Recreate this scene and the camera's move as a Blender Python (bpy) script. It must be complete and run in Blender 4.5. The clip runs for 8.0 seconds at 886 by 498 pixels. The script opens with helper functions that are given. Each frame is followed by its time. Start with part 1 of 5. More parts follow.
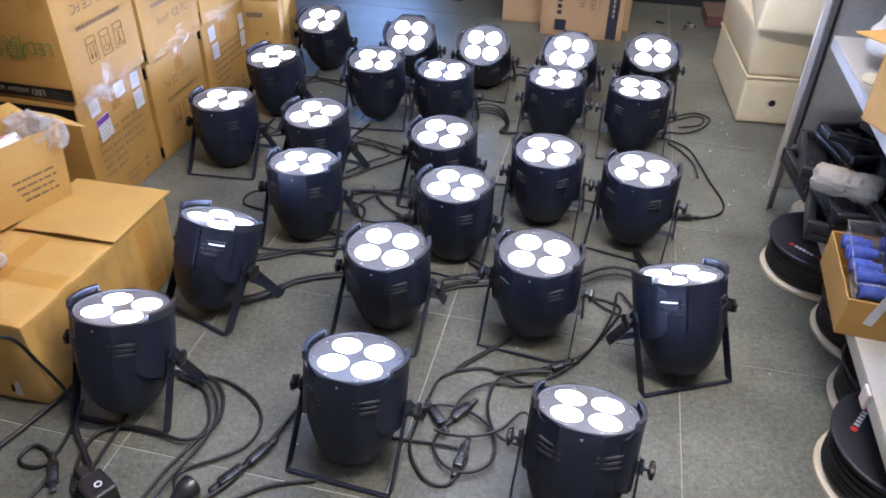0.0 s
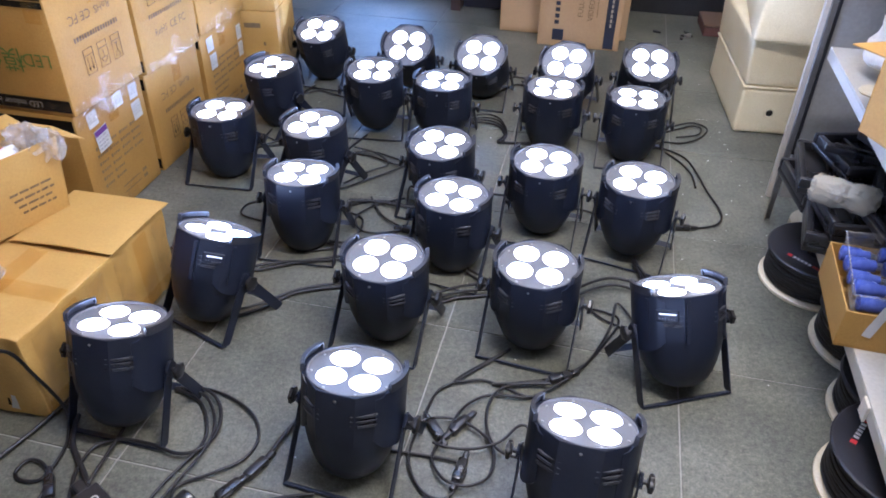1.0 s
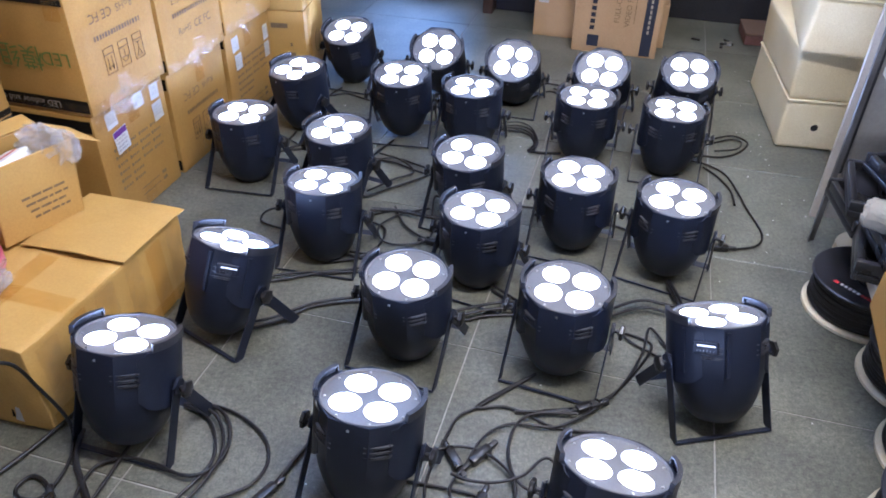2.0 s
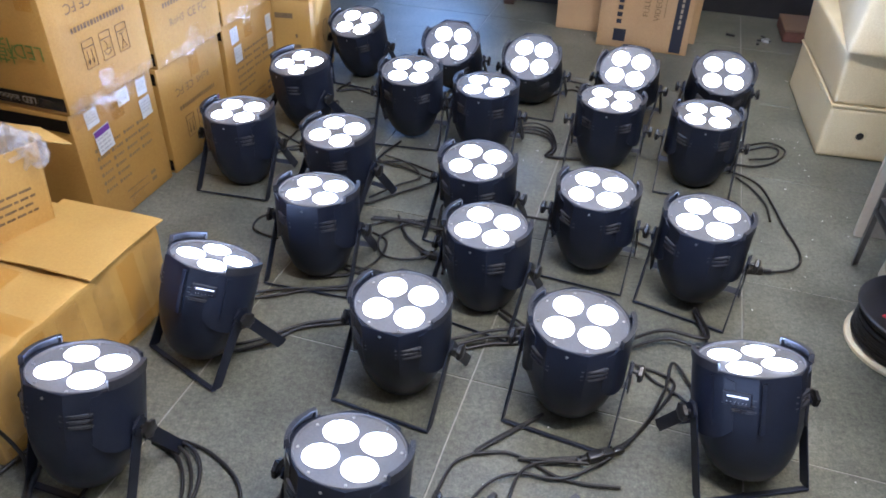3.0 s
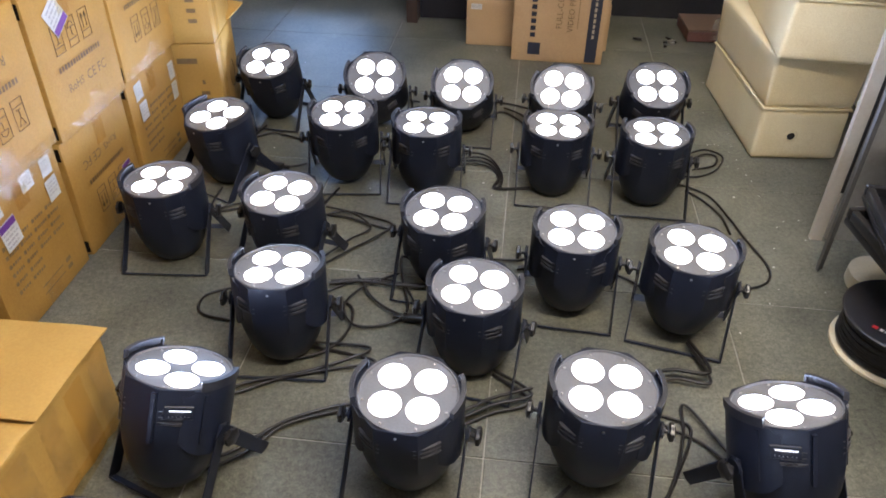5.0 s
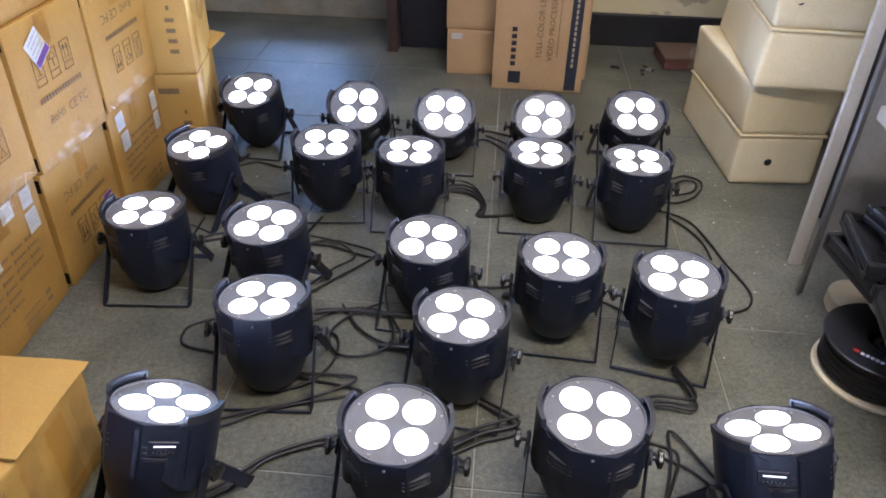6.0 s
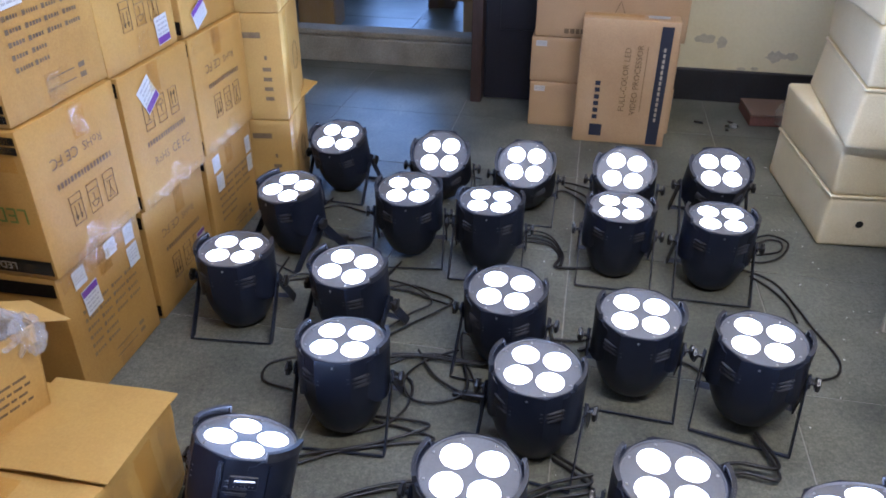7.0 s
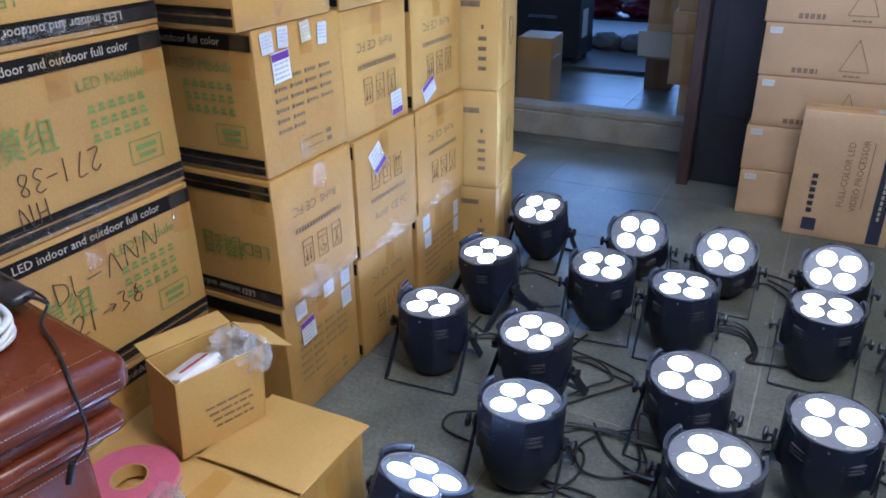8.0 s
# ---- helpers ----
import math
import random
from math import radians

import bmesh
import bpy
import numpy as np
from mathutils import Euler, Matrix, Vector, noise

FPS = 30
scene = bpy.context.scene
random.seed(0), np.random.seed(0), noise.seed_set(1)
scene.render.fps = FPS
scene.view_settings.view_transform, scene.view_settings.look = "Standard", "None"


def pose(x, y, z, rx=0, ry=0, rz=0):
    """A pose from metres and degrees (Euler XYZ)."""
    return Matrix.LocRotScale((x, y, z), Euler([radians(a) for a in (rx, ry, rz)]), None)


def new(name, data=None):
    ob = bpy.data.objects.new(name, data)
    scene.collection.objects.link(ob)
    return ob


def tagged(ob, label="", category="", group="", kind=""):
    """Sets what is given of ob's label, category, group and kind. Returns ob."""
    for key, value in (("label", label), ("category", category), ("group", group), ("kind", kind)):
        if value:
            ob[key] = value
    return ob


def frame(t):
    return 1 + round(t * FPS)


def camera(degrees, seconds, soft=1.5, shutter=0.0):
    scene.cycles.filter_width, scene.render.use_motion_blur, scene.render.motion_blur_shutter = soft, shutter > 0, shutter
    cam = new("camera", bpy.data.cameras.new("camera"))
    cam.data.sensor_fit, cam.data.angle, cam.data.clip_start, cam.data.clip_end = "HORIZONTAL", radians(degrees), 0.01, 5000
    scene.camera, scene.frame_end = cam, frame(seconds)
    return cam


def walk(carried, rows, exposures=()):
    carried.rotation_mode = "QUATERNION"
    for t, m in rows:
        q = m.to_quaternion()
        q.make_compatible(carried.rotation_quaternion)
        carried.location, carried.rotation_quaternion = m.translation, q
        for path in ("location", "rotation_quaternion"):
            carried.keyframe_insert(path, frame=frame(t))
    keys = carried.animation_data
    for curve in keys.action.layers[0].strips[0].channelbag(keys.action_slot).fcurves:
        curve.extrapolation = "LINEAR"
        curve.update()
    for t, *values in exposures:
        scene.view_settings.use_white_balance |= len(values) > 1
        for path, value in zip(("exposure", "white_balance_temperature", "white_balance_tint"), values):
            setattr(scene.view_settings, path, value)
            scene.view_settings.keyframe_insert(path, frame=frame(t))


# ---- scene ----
cam = camera(61.60, 8.0, 1.8)
# ---- light and exposure ----
EXPOSURES = [(0.0, 0.68, 5150, 30), (1.5, 0.72, 4900, 30), (3.5, 0.62, 5330, 24), (4.5, 0.53, 5850, 23), (6.0, 0.32, 5480, 28), (6.5, 0.25, 5300, 28), (7.0, 0.18, 4980, 28), (8.0, 0.24, 4700, 24)]
PATH = [
    (0.0, 0.0008, 0.0003, 1.3273, 54.037, -0.851, 0.046),
    (0.5, -0.0005, 0.0025, 1.3275, 54.357, -0.854, -0.243),
    (1.0, 0.0000, 0.0088, 1.3352, 54.586, -0.873, -0.132),
    (1.5, -0.0140, 0.0291, 1.3310, 54.733, -0.993, 0.800),
    (3.0, 0.0397, 0.3108, 1.2718, 53.538, -1.159, 4.540),
    (3.5, 0.0321, 0.3672, 1.2630, 52.970, -0.858, 2.746),
    (4.0, -0.0485, 0.4631, 1.2752, 52.781, -0.603, -0.582),
    (4.5, -0.1550, 0.5176, 1.2934, 53.046, -0.535, -4.148),
    (6.0, -0.1983, 0.5307, 1.3109, 55.644, -1.206, -8.152),
    (6.5, -0.1954, 0.5336, 1.3217, 56.904, -1.060, -6.631),
    (7.0, -0.2224, 0.5216, 1.3343, 58.961, -0.401, -2.252),
    (7.5, -0.2605, 0.4878, 1.3606, 61.657, 0.414, 5.346),
    (8.0, -0.2110, 0.4249, 1.3894, 64.199, 0.829, 13.861),
]
walk(cam, [(t, pose(x, y, z, rx, ry, rz)) for t, x, y, z, rx, ry, rz in PATH], EXPOSURES)

ROOM = Matrix.Rotation(radians(-13.3), 4, "Z")   # the walls and the tile joints lie turned by this


def at(u, v, z=0.0, yaw=0.0, rx=0.0, ry=0.0):
    """A pose in the room's own axes: u across, v away, z up."""
    return ROOM @ pose(u, v, z, rx, ry, yaw)


world = bpy.data.worlds.new("world")
scene.world = world
world.use_nodes = True
wn = world.node_tree
sky = wn.nodes.new("ShaderNodeTexSky")
sky.sky_type, sky.sun_disc = "NISHITA", False
sky.sun_elevation, sky.sun_rotation = radians(40), radians(20)
wn.nodes["Background"].inputs["Strength"].default_value = 0.1
wn.links.new(sky.outputs[0], wn.nodes["Background"].inputs[0])


def area_lamp(name, m, sx, sy, watts, colour):
    d = bpy.data.lights.new(name, "AREA")
    d.shape, d.size, d.size_y, d.energy, d.color = "RECTANGLE", sx, sy, watts, colour
    ob = new(name, d)
    ob.matrix_world = m
    return ob


CEILING_Z = 2.6
# assumed warm lamps, added out of view and placed to suit the brightness
TUBES = ((0.32, 1.05, 54), (-0.1, 2.8, 12))
for lu, lv, watts in TUBES:
    area_lamp("assumed_tube_light", at(lu, lv, CEILING_Z - 0.09), 1.2, 0.16, watts, (1.0, 0.86, 0.57))
area_lamp("window_light", at(-2.45, 9.26, 1.4, 0, -90), 2.3, 1.5, 68, (0.38, 0.65, 1.0))
LED_GLOW = 28.0
BEAM_WATTS = 40.0

# ---- materials ----


def node_mat(name):
    m = bpy.data.materials.new(name)
    m.use_nodes = True
    return m, m.node_tree, m.node_tree.nodes["Principled BSDF"]


def surface(name, low, high, rough=0.5, scale=8.0, fine=120.0, bump=0.15, metal=0.0, spread=0.12, coat=0.0, stretch=(1, 1, 1), depth=0.002):
    """Colour between two tones by coarse and fine noise, with fine relief, uneven gloss and a slight change from piece to piece."""
    m, t, b = node_mat(name)
    link = t.links.new
    tc = t.nodes.new("ShaderNodeTexCoord")
    mp = t.nodes.new("ShaderNodeMapping")
    mp.inputs["Scale"].default_value = stretch
    mp.inputs["Location"].default_value = (0.313, 0.177, 0.431)
    link(tc.outputs["Object"], mp.inputs[0])
    big, small = t.nodes.new("ShaderNodeTexNoise"), t.nodes.new("ShaderNodeTexNoise")
    big.inputs["Scale"].default_value, big.inputs["Detail"].default_value = scale, 5
    small.inputs["Scale"].default_value, small.inputs["Detail"].default_value = fine, 3
    link(mp.outputs[0], big.inputs["Vector"])
    link(mp.outputs[0], small.inputs["Vector"])
    mix = t.nodes.new("ShaderNodeMath")
    mix.operation = "MULTIPLY_ADD"
    mix.inputs[1].default_value = 0.45
    link(small.outputs[0], mix.inputs[0])
    half = t.nodes.new("ShaderNodeMath")
    half.operation = "MULTIPLY"
    half.inputs[1].default_value = 0.55
    link(big.outputs[0], half.inputs[0])
    link(half.outputs[0], mix.inputs[2])
    ramp = t.nodes.new("ShaderNodeValToRGB")
    ramp.color_ramp.elements[0].position, ramp.color_ramp.elements[1].position = 0.33, 0.67
    ramp.color_ramp.elements[0].color, ramp.color_ramp.elements[1].color = (*low, 1), (*high, 1)
    link(mix.outputs[0], ramp.inputs[0])
    info = t.nodes.new("ShaderNodeObjectInfo")
    vary = t.nodes.new("ShaderNodeMapRange")
    vary.inputs["To Min"].default_value, vary.inputs["To Max"].default_value = 1 - spread, 1 + spread
    link(info.outputs["Random"], vary.inputs["Value"])
    hsv = t.nodes.new("ShaderNodeHueSaturation")
    link(vary.outputs[0], hsv.inputs["Value"])
    link(ramp.outputs[0], hsv.inputs["Color"])
    link(hsv.outputs[0], b.inputs["Base Color"])
    rr = t.nodes.new("ShaderNodeMapRange")
    rr.inputs["To Min"].default_value, rr.inputs["To Max"].default_value = max(rough - 0.12, 0.03), min(rough + 0.12, 1)
    link(big.outputs[0], rr.inputs["Value"])
    link(rr.outputs[0], b.inputs["Roughness"])
    b.inputs["Metallic"].default_value = metal
    b.inputs["Coat Weight"].default_value = coat
    bp = t.nodes.new("ShaderNodeBump")
    bp.inputs["Strength"].default_value, bp.inputs["Distance"].default_value = bump, depth
    link(mix.outputs[0], bp.inputs["Height"])
    link(bp.outputs[0], b.inputs["Normal"])
    return m


def plain(name, colour, rough=0.5, metal=0.0):
    m, t, b = node_mat(name)
    b.inputs["Base Color"].default_value = (*colour, 1)
    b.inputs["Roughness"].default_value, b.inputs["Metallic"].default_value = rough, metal
    return m


def clear_film(name, tint, rough, solid, scale=30.0, relief=0.6):
    """Wrinkled clear plastic: part of it lets the light through, part shines."""
    m, t, b = node_mat(name)
    b.inputs["Base Color"].default_value = (*tint, 1)
    b.inputs["Roughness"].default_value = rough
    b.inputs["Alpha"].default_value = solid
    n = t.nodes.new("ShaderNodeTexNoise")
    n.inputs["Scale"].default_value, n.inputs["Detail"].default_value = scale, 4
    tc = t.nodes.new("ShaderNodeTexCoord")
    t.links.new(tc.outputs["Object"], n.inputs["Vector"])
    bp = t.nodes.new("ShaderNodeBump")
    bp.inputs["Strength"].default_value, bp.inputs["Distance"].default_value = relief, 0.006
    t.links.new(n.outputs[0], bp.inputs["Height"])
    t.links.new(bp.outputs[0], b.inputs["Normal"])
    return m


def sheen_film(name, tint, rough, milky, scale=24.0, relief=0.7, shiny=0.05):
    """Thin clear film: what lies under it shows through tinted, its surface shines; a small part is milky."""
    m = bpy.data.materials.new(name)
    m.use_nodes = True
    t = m.node_tree
    link = t.links.new
    t.nodes.remove(t.nodes["Principled BSDF"])
    tc = t.nodes.new("ShaderNodeTexCoord")
    n = t.nodes.new("ShaderNodeTexNoise")
    n.inputs["Scale"].default_value, n.inputs["Detail"].default_value = scale, 4
    link(tc.outputs["Object"], n.inputs["Vector"])
    bp = t.nodes.new("ShaderNodeBump")
    bp.inputs["Strength"].default_value, bp.inputs["Distance"].default_value = relief, 0.006
    link(n.outputs[0], bp.inputs["Height"])
    see, shine, milk = t.nodes.new("ShaderNodeBsdfTransparent"), t.nodes.new("ShaderNodeBsdfGlossy"), t.nodes.new("ShaderNodeBsdfDiffuse")
    see.inputs["Color"].default_value = (*tint, 1)
    milk.inputs["Color"].default_value = (*(0.75 * c for c in tint), 1)
    shine.inputs["Roughness"].default_value = rough
    edge, gloss = t.nodes.new("ShaderNodeLayerWeight"), t.nodes.new("ShaderNodeMapRange")
    edge.inputs["Blend"].default_value = 0.22
    gloss.inputs["To Min"].default_value, gloss.inputs["To Max"].default_value = shiny, 0.45
    link(edge.outputs["Facing"], gloss.inputs["Value"])
    spots, stuck, patchy = t.nodes.new("ShaderNodeTexNoise"), t.nodes.new("ShaderNodeMapRange"), t.nodes.new("ShaderNodeMath")
    spots.inputs["Scale"].default_value, spots.inputs["Detail"].default_value = 0.8 * scale, 3
    link(tc.outputs["Object"], spots.inputs["Vector"])
    stuck.inputs["From Min"].default_value, stuck.inputs["From Max"].default_value = 0.44, 0.62
    stuck.inputs["To Min"].default_value, stuck.inputs["To Max"].default_value = 0.12, 1.0
    link(spots.outputs[0], stuck.inputs["Value"])
    patchy.operation = "MULTIPLY"
    link(gloss.outputs[0], patchy.inputs[0])
    link(stuck.outputs[0], patchy.inputs[1])
    for node in (shine, milk, edge):
        link(bp.outputs[0], node.inputs["Normal"])
    under, top = t.nodes.new("ShaderNodeMixShader"), t.nodes.new("ShaderNodeMixShader")
    under.inputs[0].default_value = milky
    link(see.outputs[0], under.inputs[1])
    link(milk.outputs[0], under.inputs[2])
    link(patchy.outputs[0], top.inputs[0])
    link(under.outputs[0], top.inputs[1])
    link(shine.outputs[0], top.inputs[2])
    link(top.outputs[0], t.nodes["Material Output"].inputs["Surface"])
    return m


CARD = surface("brown_cardboard", (0.34, 0.185, 0.034), (0.445, 0.254, 0.049), 0.62, 5, 190, 0.25, spread=0.1)
CARD_PALE = surface("pale_cardboard", (0.43, 0.255, 0.060), (0.525, 0.33, 0.081), 0.6, 6, 170, 0.2, spread=0.06)
CARD_DARK = surface("dark_brown_cardboard", (0.10, 0.06, 0.04), (0.16, 0.10, 0.065), 0.62, 5, 170, 0.2, spread=0.08)
CARD_GREY = surface("grey_brown_cardboard", (0.40, 0.262, 0.130), (0.50, 0.34, 0.175), 0.62, 5, 170, 0.2, spread=0.08)
TAPE = sheen_film("brown_packing_tape", (0.955, 0.885, 0.70), 0.16, 0.02, 20, 0.4, 0.035)
TAPE_CLEAR = sheen_film("clear_packing_tape", (0.99, 0.97, 0.92), 0.08, 0.02, 42, 1.0, 0.055)
BAG = sheen_film("crinkled_clear_bag", (0.97, 0.965, 0.95), 0.07, 0.20, 45, 0.8, 0.14)
BUBBLE = clear_film("bubble_wrap", (0.32, 0.295, 0.225), 0.12, 0.86, 120, 0.7)
FILM_THIN = sheen_film("thin_clear_film", (0.97, 0.97, 0.97), 0.08, 0.08, 40, 0.8)
PRINT_GREEN = surface("green_print", (0.105, 0.165, 0.026), (0.165, 0.225, 0.045), 0.65, 30, 200, 0.05)
PRINT_DARK = surface("dark_print", (0.13, 0.088, 0.042), (0.22, 0.15, 0.072), 0.65, 30, 200, 0.05)
PRINT_FAINT = surface("faint_print", (0.12, 0.078, 0.035), (0.20, 0.125, 0.055), 0.65, 30, 200, 0.05)
PRINT_BLACK = surface("black_print_band", (0.006, 0.005, 0.004), (0.016, 0.013, 0.010), 0.6, 12, 160, 0.08)
PRINT_BLACK.node_tree.nodes["Principled BSDF"].inputs["Specular IOR Level"].default_value = 0.06
PRINT_CREAM = plain("cream_print", (0.42, 0.36, 0.26), 0.6)
PRINT_NAVY = plain("navy_print", (0.02, 0.025, 0.045), 0.6)
MARKER = plain("brown_marker_ink", (0.045, 0.02, 0.012), 0.5)
STICKER = surface("white_sticker", (0.46, 0.46, 0.45), (0.60, 0.60, 0.585), 0.5, 20, 200, 0.05)
STICKER_PURPLE = plain("purple_print", (0.12, 0.03, 0.22), 0.5)
STICKER_INK = plain("grey_ink", (0.38, 0.38, 0.38), 0.6)
POWDER = surface("black_powder_coat", (0.008, 0.011, 0.0225), (0.0135, 0.018, 0.034), 0.42, 14, 420, 0.16, spread=0.1)
POWDER.node_tree.nodes["Principled BSDF"].inputs["Specular IOR Level"].default_value = 0.32
FACE = surface("grey_face_plate", (0.125, 0.13, 0.145), (0.175, 0.18, 0.195), 0.34, 20, 200, 0.04)
# lighter than the housing: the louvres' edge highlights are put into this colour
LOUVRE = surface("highlit_louvre_edge", (0.03, 0.032, 0.042), (0.07, 0.072, 0.085), 0.30, 30, 200, 0.08)
EAR_EDGE = surface("worn_black_rim", (0.016, 0.018, 0.026), (0.04, 0.042, 0.05), 0.40, 30, 200, 0.08)
STEEL = surface("bright_screw_steel", (0.4, 0.4, 0.4), (0.55, 0.55, 0.55), 0.3, 40, 200, 0.05, metal=1.0)
KNOB = surface("black_plastic_knob", (0.010, 0.010, 0.011), (0.022, 0.022, 0.024), 0.3, 30, 150, 0.05)
CABLE = surface("black_cable_rubber", (0.005, 0.005, 0.006), (0.012, 0.011, 0.011), 0.46, 30, 120, 0.08)


def slate(name, dark, mid, pale):
    """Riven slate-look tile: cloudy patches, fine pitted grain and scuffs, laid out over the whole floor."""
    m, t, b = node_mat(name)
    link = t.links.new
    geo = t.nodes.new("ShaderNodeNewGeometry")

    def grain(scale, detail, rough=0.6):
        n = t.nodes.new("ShaderNodeTexNoise")
        n.inputs["Scale"].default_value, n.inputs["Detail"].default_value, n.inputs["Roughness"].default_value = scale, detail, rough
        link(geo.outputs["Position"], n.inputs["Vector"])
        return n.outputs[0]

    def mix(a, k, c):
        n = t.nodes.new("ShaderNodeMath")
        n.operation = "MULTIPLY_ADD"
        n.inputs[1].default_value = k
        link(a, n.inputs[0])
        if c is None:
            n.inputs[2].default_value = 0.0
        else:
            link(c, n.inputs[2])
        return n.outputs[0]

    cloud, pits, speck = grain(2.2, 4), grain(75, 5, 0.75), grain(210, 3, 0.8)
    height = mix(speck, 0.45, mix(pits, 0.55, None))
    tone = mix(height, 0.62, mix(cloud, 0.38, None))
    ramp = t.nodes.new("ShaderNodeValToRGB")
    ramp.color_ramp.elements[0].position, ramp.color_ramp.elements[1].position = 0.38, 0.63
    ramp.color_ramp.elements[0].color, ramp.color_ramp.elements[1].color = (*dark, 1), (*pale, 1)
    ramp.color_ramp.elements.new(0.5).color = (*mid, 1)
    link(tone, ramp.inputs[0])
    info = t.nodes.new("ShaderNodeObjectInfo")
    vary = t.nodes.new("ShaderNodeMapRange")
    vary.inputs["To Min"].default_value, vary.inputs["To Max"].default_value = 0.92, 1.08
    link(info.outputs["Random"], vary.inputs["Value"])
    hsv = t.nodes.new("ShaderNodeHueSaturation")
    link(vary.outputs[0], hsv.inputs["Value"])
    link(ramp.outputs[0], hsv.inputs["Color"])
    link(hsv.outputs[0], b.inputs["Base Color"])
    gloss = t.nodes.new("ShaderNodeMapRange")
    gloss.inputs["To Min"].default_value, gloss.inputs["To Max"].default_value = 0.26, 0.50
    link(mix(pits, 0.5, mix(cloud, 0.5, None)), gloss.inputs["Value"])
    link(gloss.outputs[0], b.inputs["Roughness"])
    bp = t.nodes.new("ShaderNodeBump")
    bp.inputs["Strength"].default_value, bp.inputs["Distance"].default_value = 0.35, 0.0014
    link(height, bp.inputs["Height"])
    link(bp.outputs[0], b.inputs["Normal"])
    return m


TILE = slate("dark_slate_tile", (0.030, 0.0325, 0.0245), (0.107, 0.109, 0.083), (0.224, 0.227, 0.174))
GROUT = surface("pale_grout", (0.22, 0.215, 0.19), (0.33, 0.32, 0.285), 0.8, 30, 150, 0.2)
FOAM = surface("white_foam", (0.66, 0.555, 0.32), (0.84, 0.75, 0.50), 0.6, 4, 240, 0.3, spread=0.03)
HOLE_SHADE = plain("hole_shade", (0.01, 0.01, 0.01), 0.8)
WALL = surface("cream_wall_paint", (0.74, 0.66, 0.40), (0.82, 0.745, 0.48), 0.7, 3, 80, 0.15, spread=0.02)
WALL_PLAIN = surface("white_wall_paint", (0.68, 0.66, 0.62), (0.76, 0.74, 0.70), 0.7, 3, 80, 0.12, spread=0.02)
# worn concrete, darkened in colour for the dim light of the back room
DIMMED_FLOOR = surface("dimmed_worn_floor", (0.05, 0.05, 0.05), (0.10, 0.098, 0.092), 0.7, 9, 90, 0.2)
# sack cloth with the back room's dimness put into its grey
SACKING = surface("dimmed_grey_sacking", (0.13, 0.13, 0.13), (0.20, 0.20, 0.195), 0.8, 20, 160, 0.3)
# darker copy of the wall paint: the back room's dimness is in the colour
WALL_DIM = surface("dimmed_wall_paint", (0.17, 0.17, 0.17), (0.23, 0.23, 0.225), 0.7, 3, 80, 0.12, spread=0.02)
PATCH = surface("bare_plaster", (0.46, 0.41, 0.28), (0.60, 0.54, 0.37), 0.8, 25, 110, 0.3)
CEIL = surface("white_ceiling_paint", (0.72, 0.71, 0.69), (0.80, 0.79, 0.77), 0.8, 3, 80, 0.1, spread=0.0)
BASE_BLACK = surface("black_skirting", (0.012, 0.012, 0.015), (0.025, 0.025, 0.028), 0.5, 10, 90, 0.1)
CONCRETE = surface("worn_concrete", (0.20, 0.18, 0.14), (0.36, 0.33, 0.26), 0.8, 7, 110, 0.5, spread=0.02)
WOOD_DARK = surface("dark_brown_wood", (0.03, 0.019, 0.016), (0.06, 0.036, 0.03), 0.45, 5, 60, 0.15, stretch=(8, 8, 0.7))
DOOR_NAVY = surface("dark_navy_paint", (0.008, 0.008, 0.014), (0.015, 0.015, 0.024), 0.5, 4, 90, 0.06)
BOARD = surface("white_laminate", (0.52, 0.485, 0.41), (0.61, 0.57, 0.49), 0.45, 5, 90, 0.05)
POST_STEEL = surface("dull_post_steel", (0.13, 0.13, 0.128), (0.20, 0.20, 0.195), 0.5, 18, 120, 0.06, metal=0.5)
PARTITION = surface("grey_laminate", (0.27, 0.262, 0.235), (0.34, 0.33, 0.30), 0.5, 5, 90, 0.05)
SHELF = surface("white_shelf_enamel", (0.33, 0.315, 0.265), (0.42, 0.40, 0.34), 0.4, 8, 120, 0.06)
SPOOL_BLACK = surface("black_spool_plastic", (0.010, 0.010, 0.013), (0.018, 0.018, 0.022), 0.46, 12, 180, 0.06)
SPOOL_PALE = surface("cream_spool_plastic", (0.48, 0.42, 0.28), (0.60, 0.54, 0.38), 0.5, 12, 150, 0.08)
RED_INK = plain("red_print", (0.45, 0.02, 0.02), 0.5)
WHITE_INK = plain("white_print", (0.65, 0.65, 0.65), 0.5)
LEATHER = surface("red_brown_leather", (0.088, 0.017, 0.005), (0.150, 0.033, 0.009), 0.25, 9, 260, 0.08, coat=0.0)
LEATHER.node_tree.nodes["Principled BSDF"].inputs["Specular IOR Level"].default_value = 0.30
THREAD = plain("pale_thread", (0.40, 0.32, 0.24), 0.7)
PINK = surface("pink_tape", (0.40, 0.082, 0.125), (0.49, 0.115, 0.165), 0.4, 30, 200, 0.05)
WHITE_CABLE = surface("white_cable_sheath", (0.62, 0.62, 0.60), (0.72, 0.72, 0.70), 0.4, 20, 90, 0.05)
BLUE = surface("blue_plastic", (0.06, 0.09, 0.36), (0.11, 0.15, 0.46), 0.3, 20, 120, 0.05)
BLACK_PLASTIC = surface("black_moulded_plastic", (0.008, 0.008, 0.010), (0.02, 0.02, 0.022), 0.3, 10, 120, 0.1)
PAPER = surface("crumpled_paper", (0.6, 0.6, 0.58), (0.75, 0.75, 0.73), 0.6, 20, 100, 0.2)
BRICK_RED = surface("dull_red_brick", (0.10, 0.045, 0.035), (0.17, 0.075, 0.055), 0.8, 12, 110, 0.4)


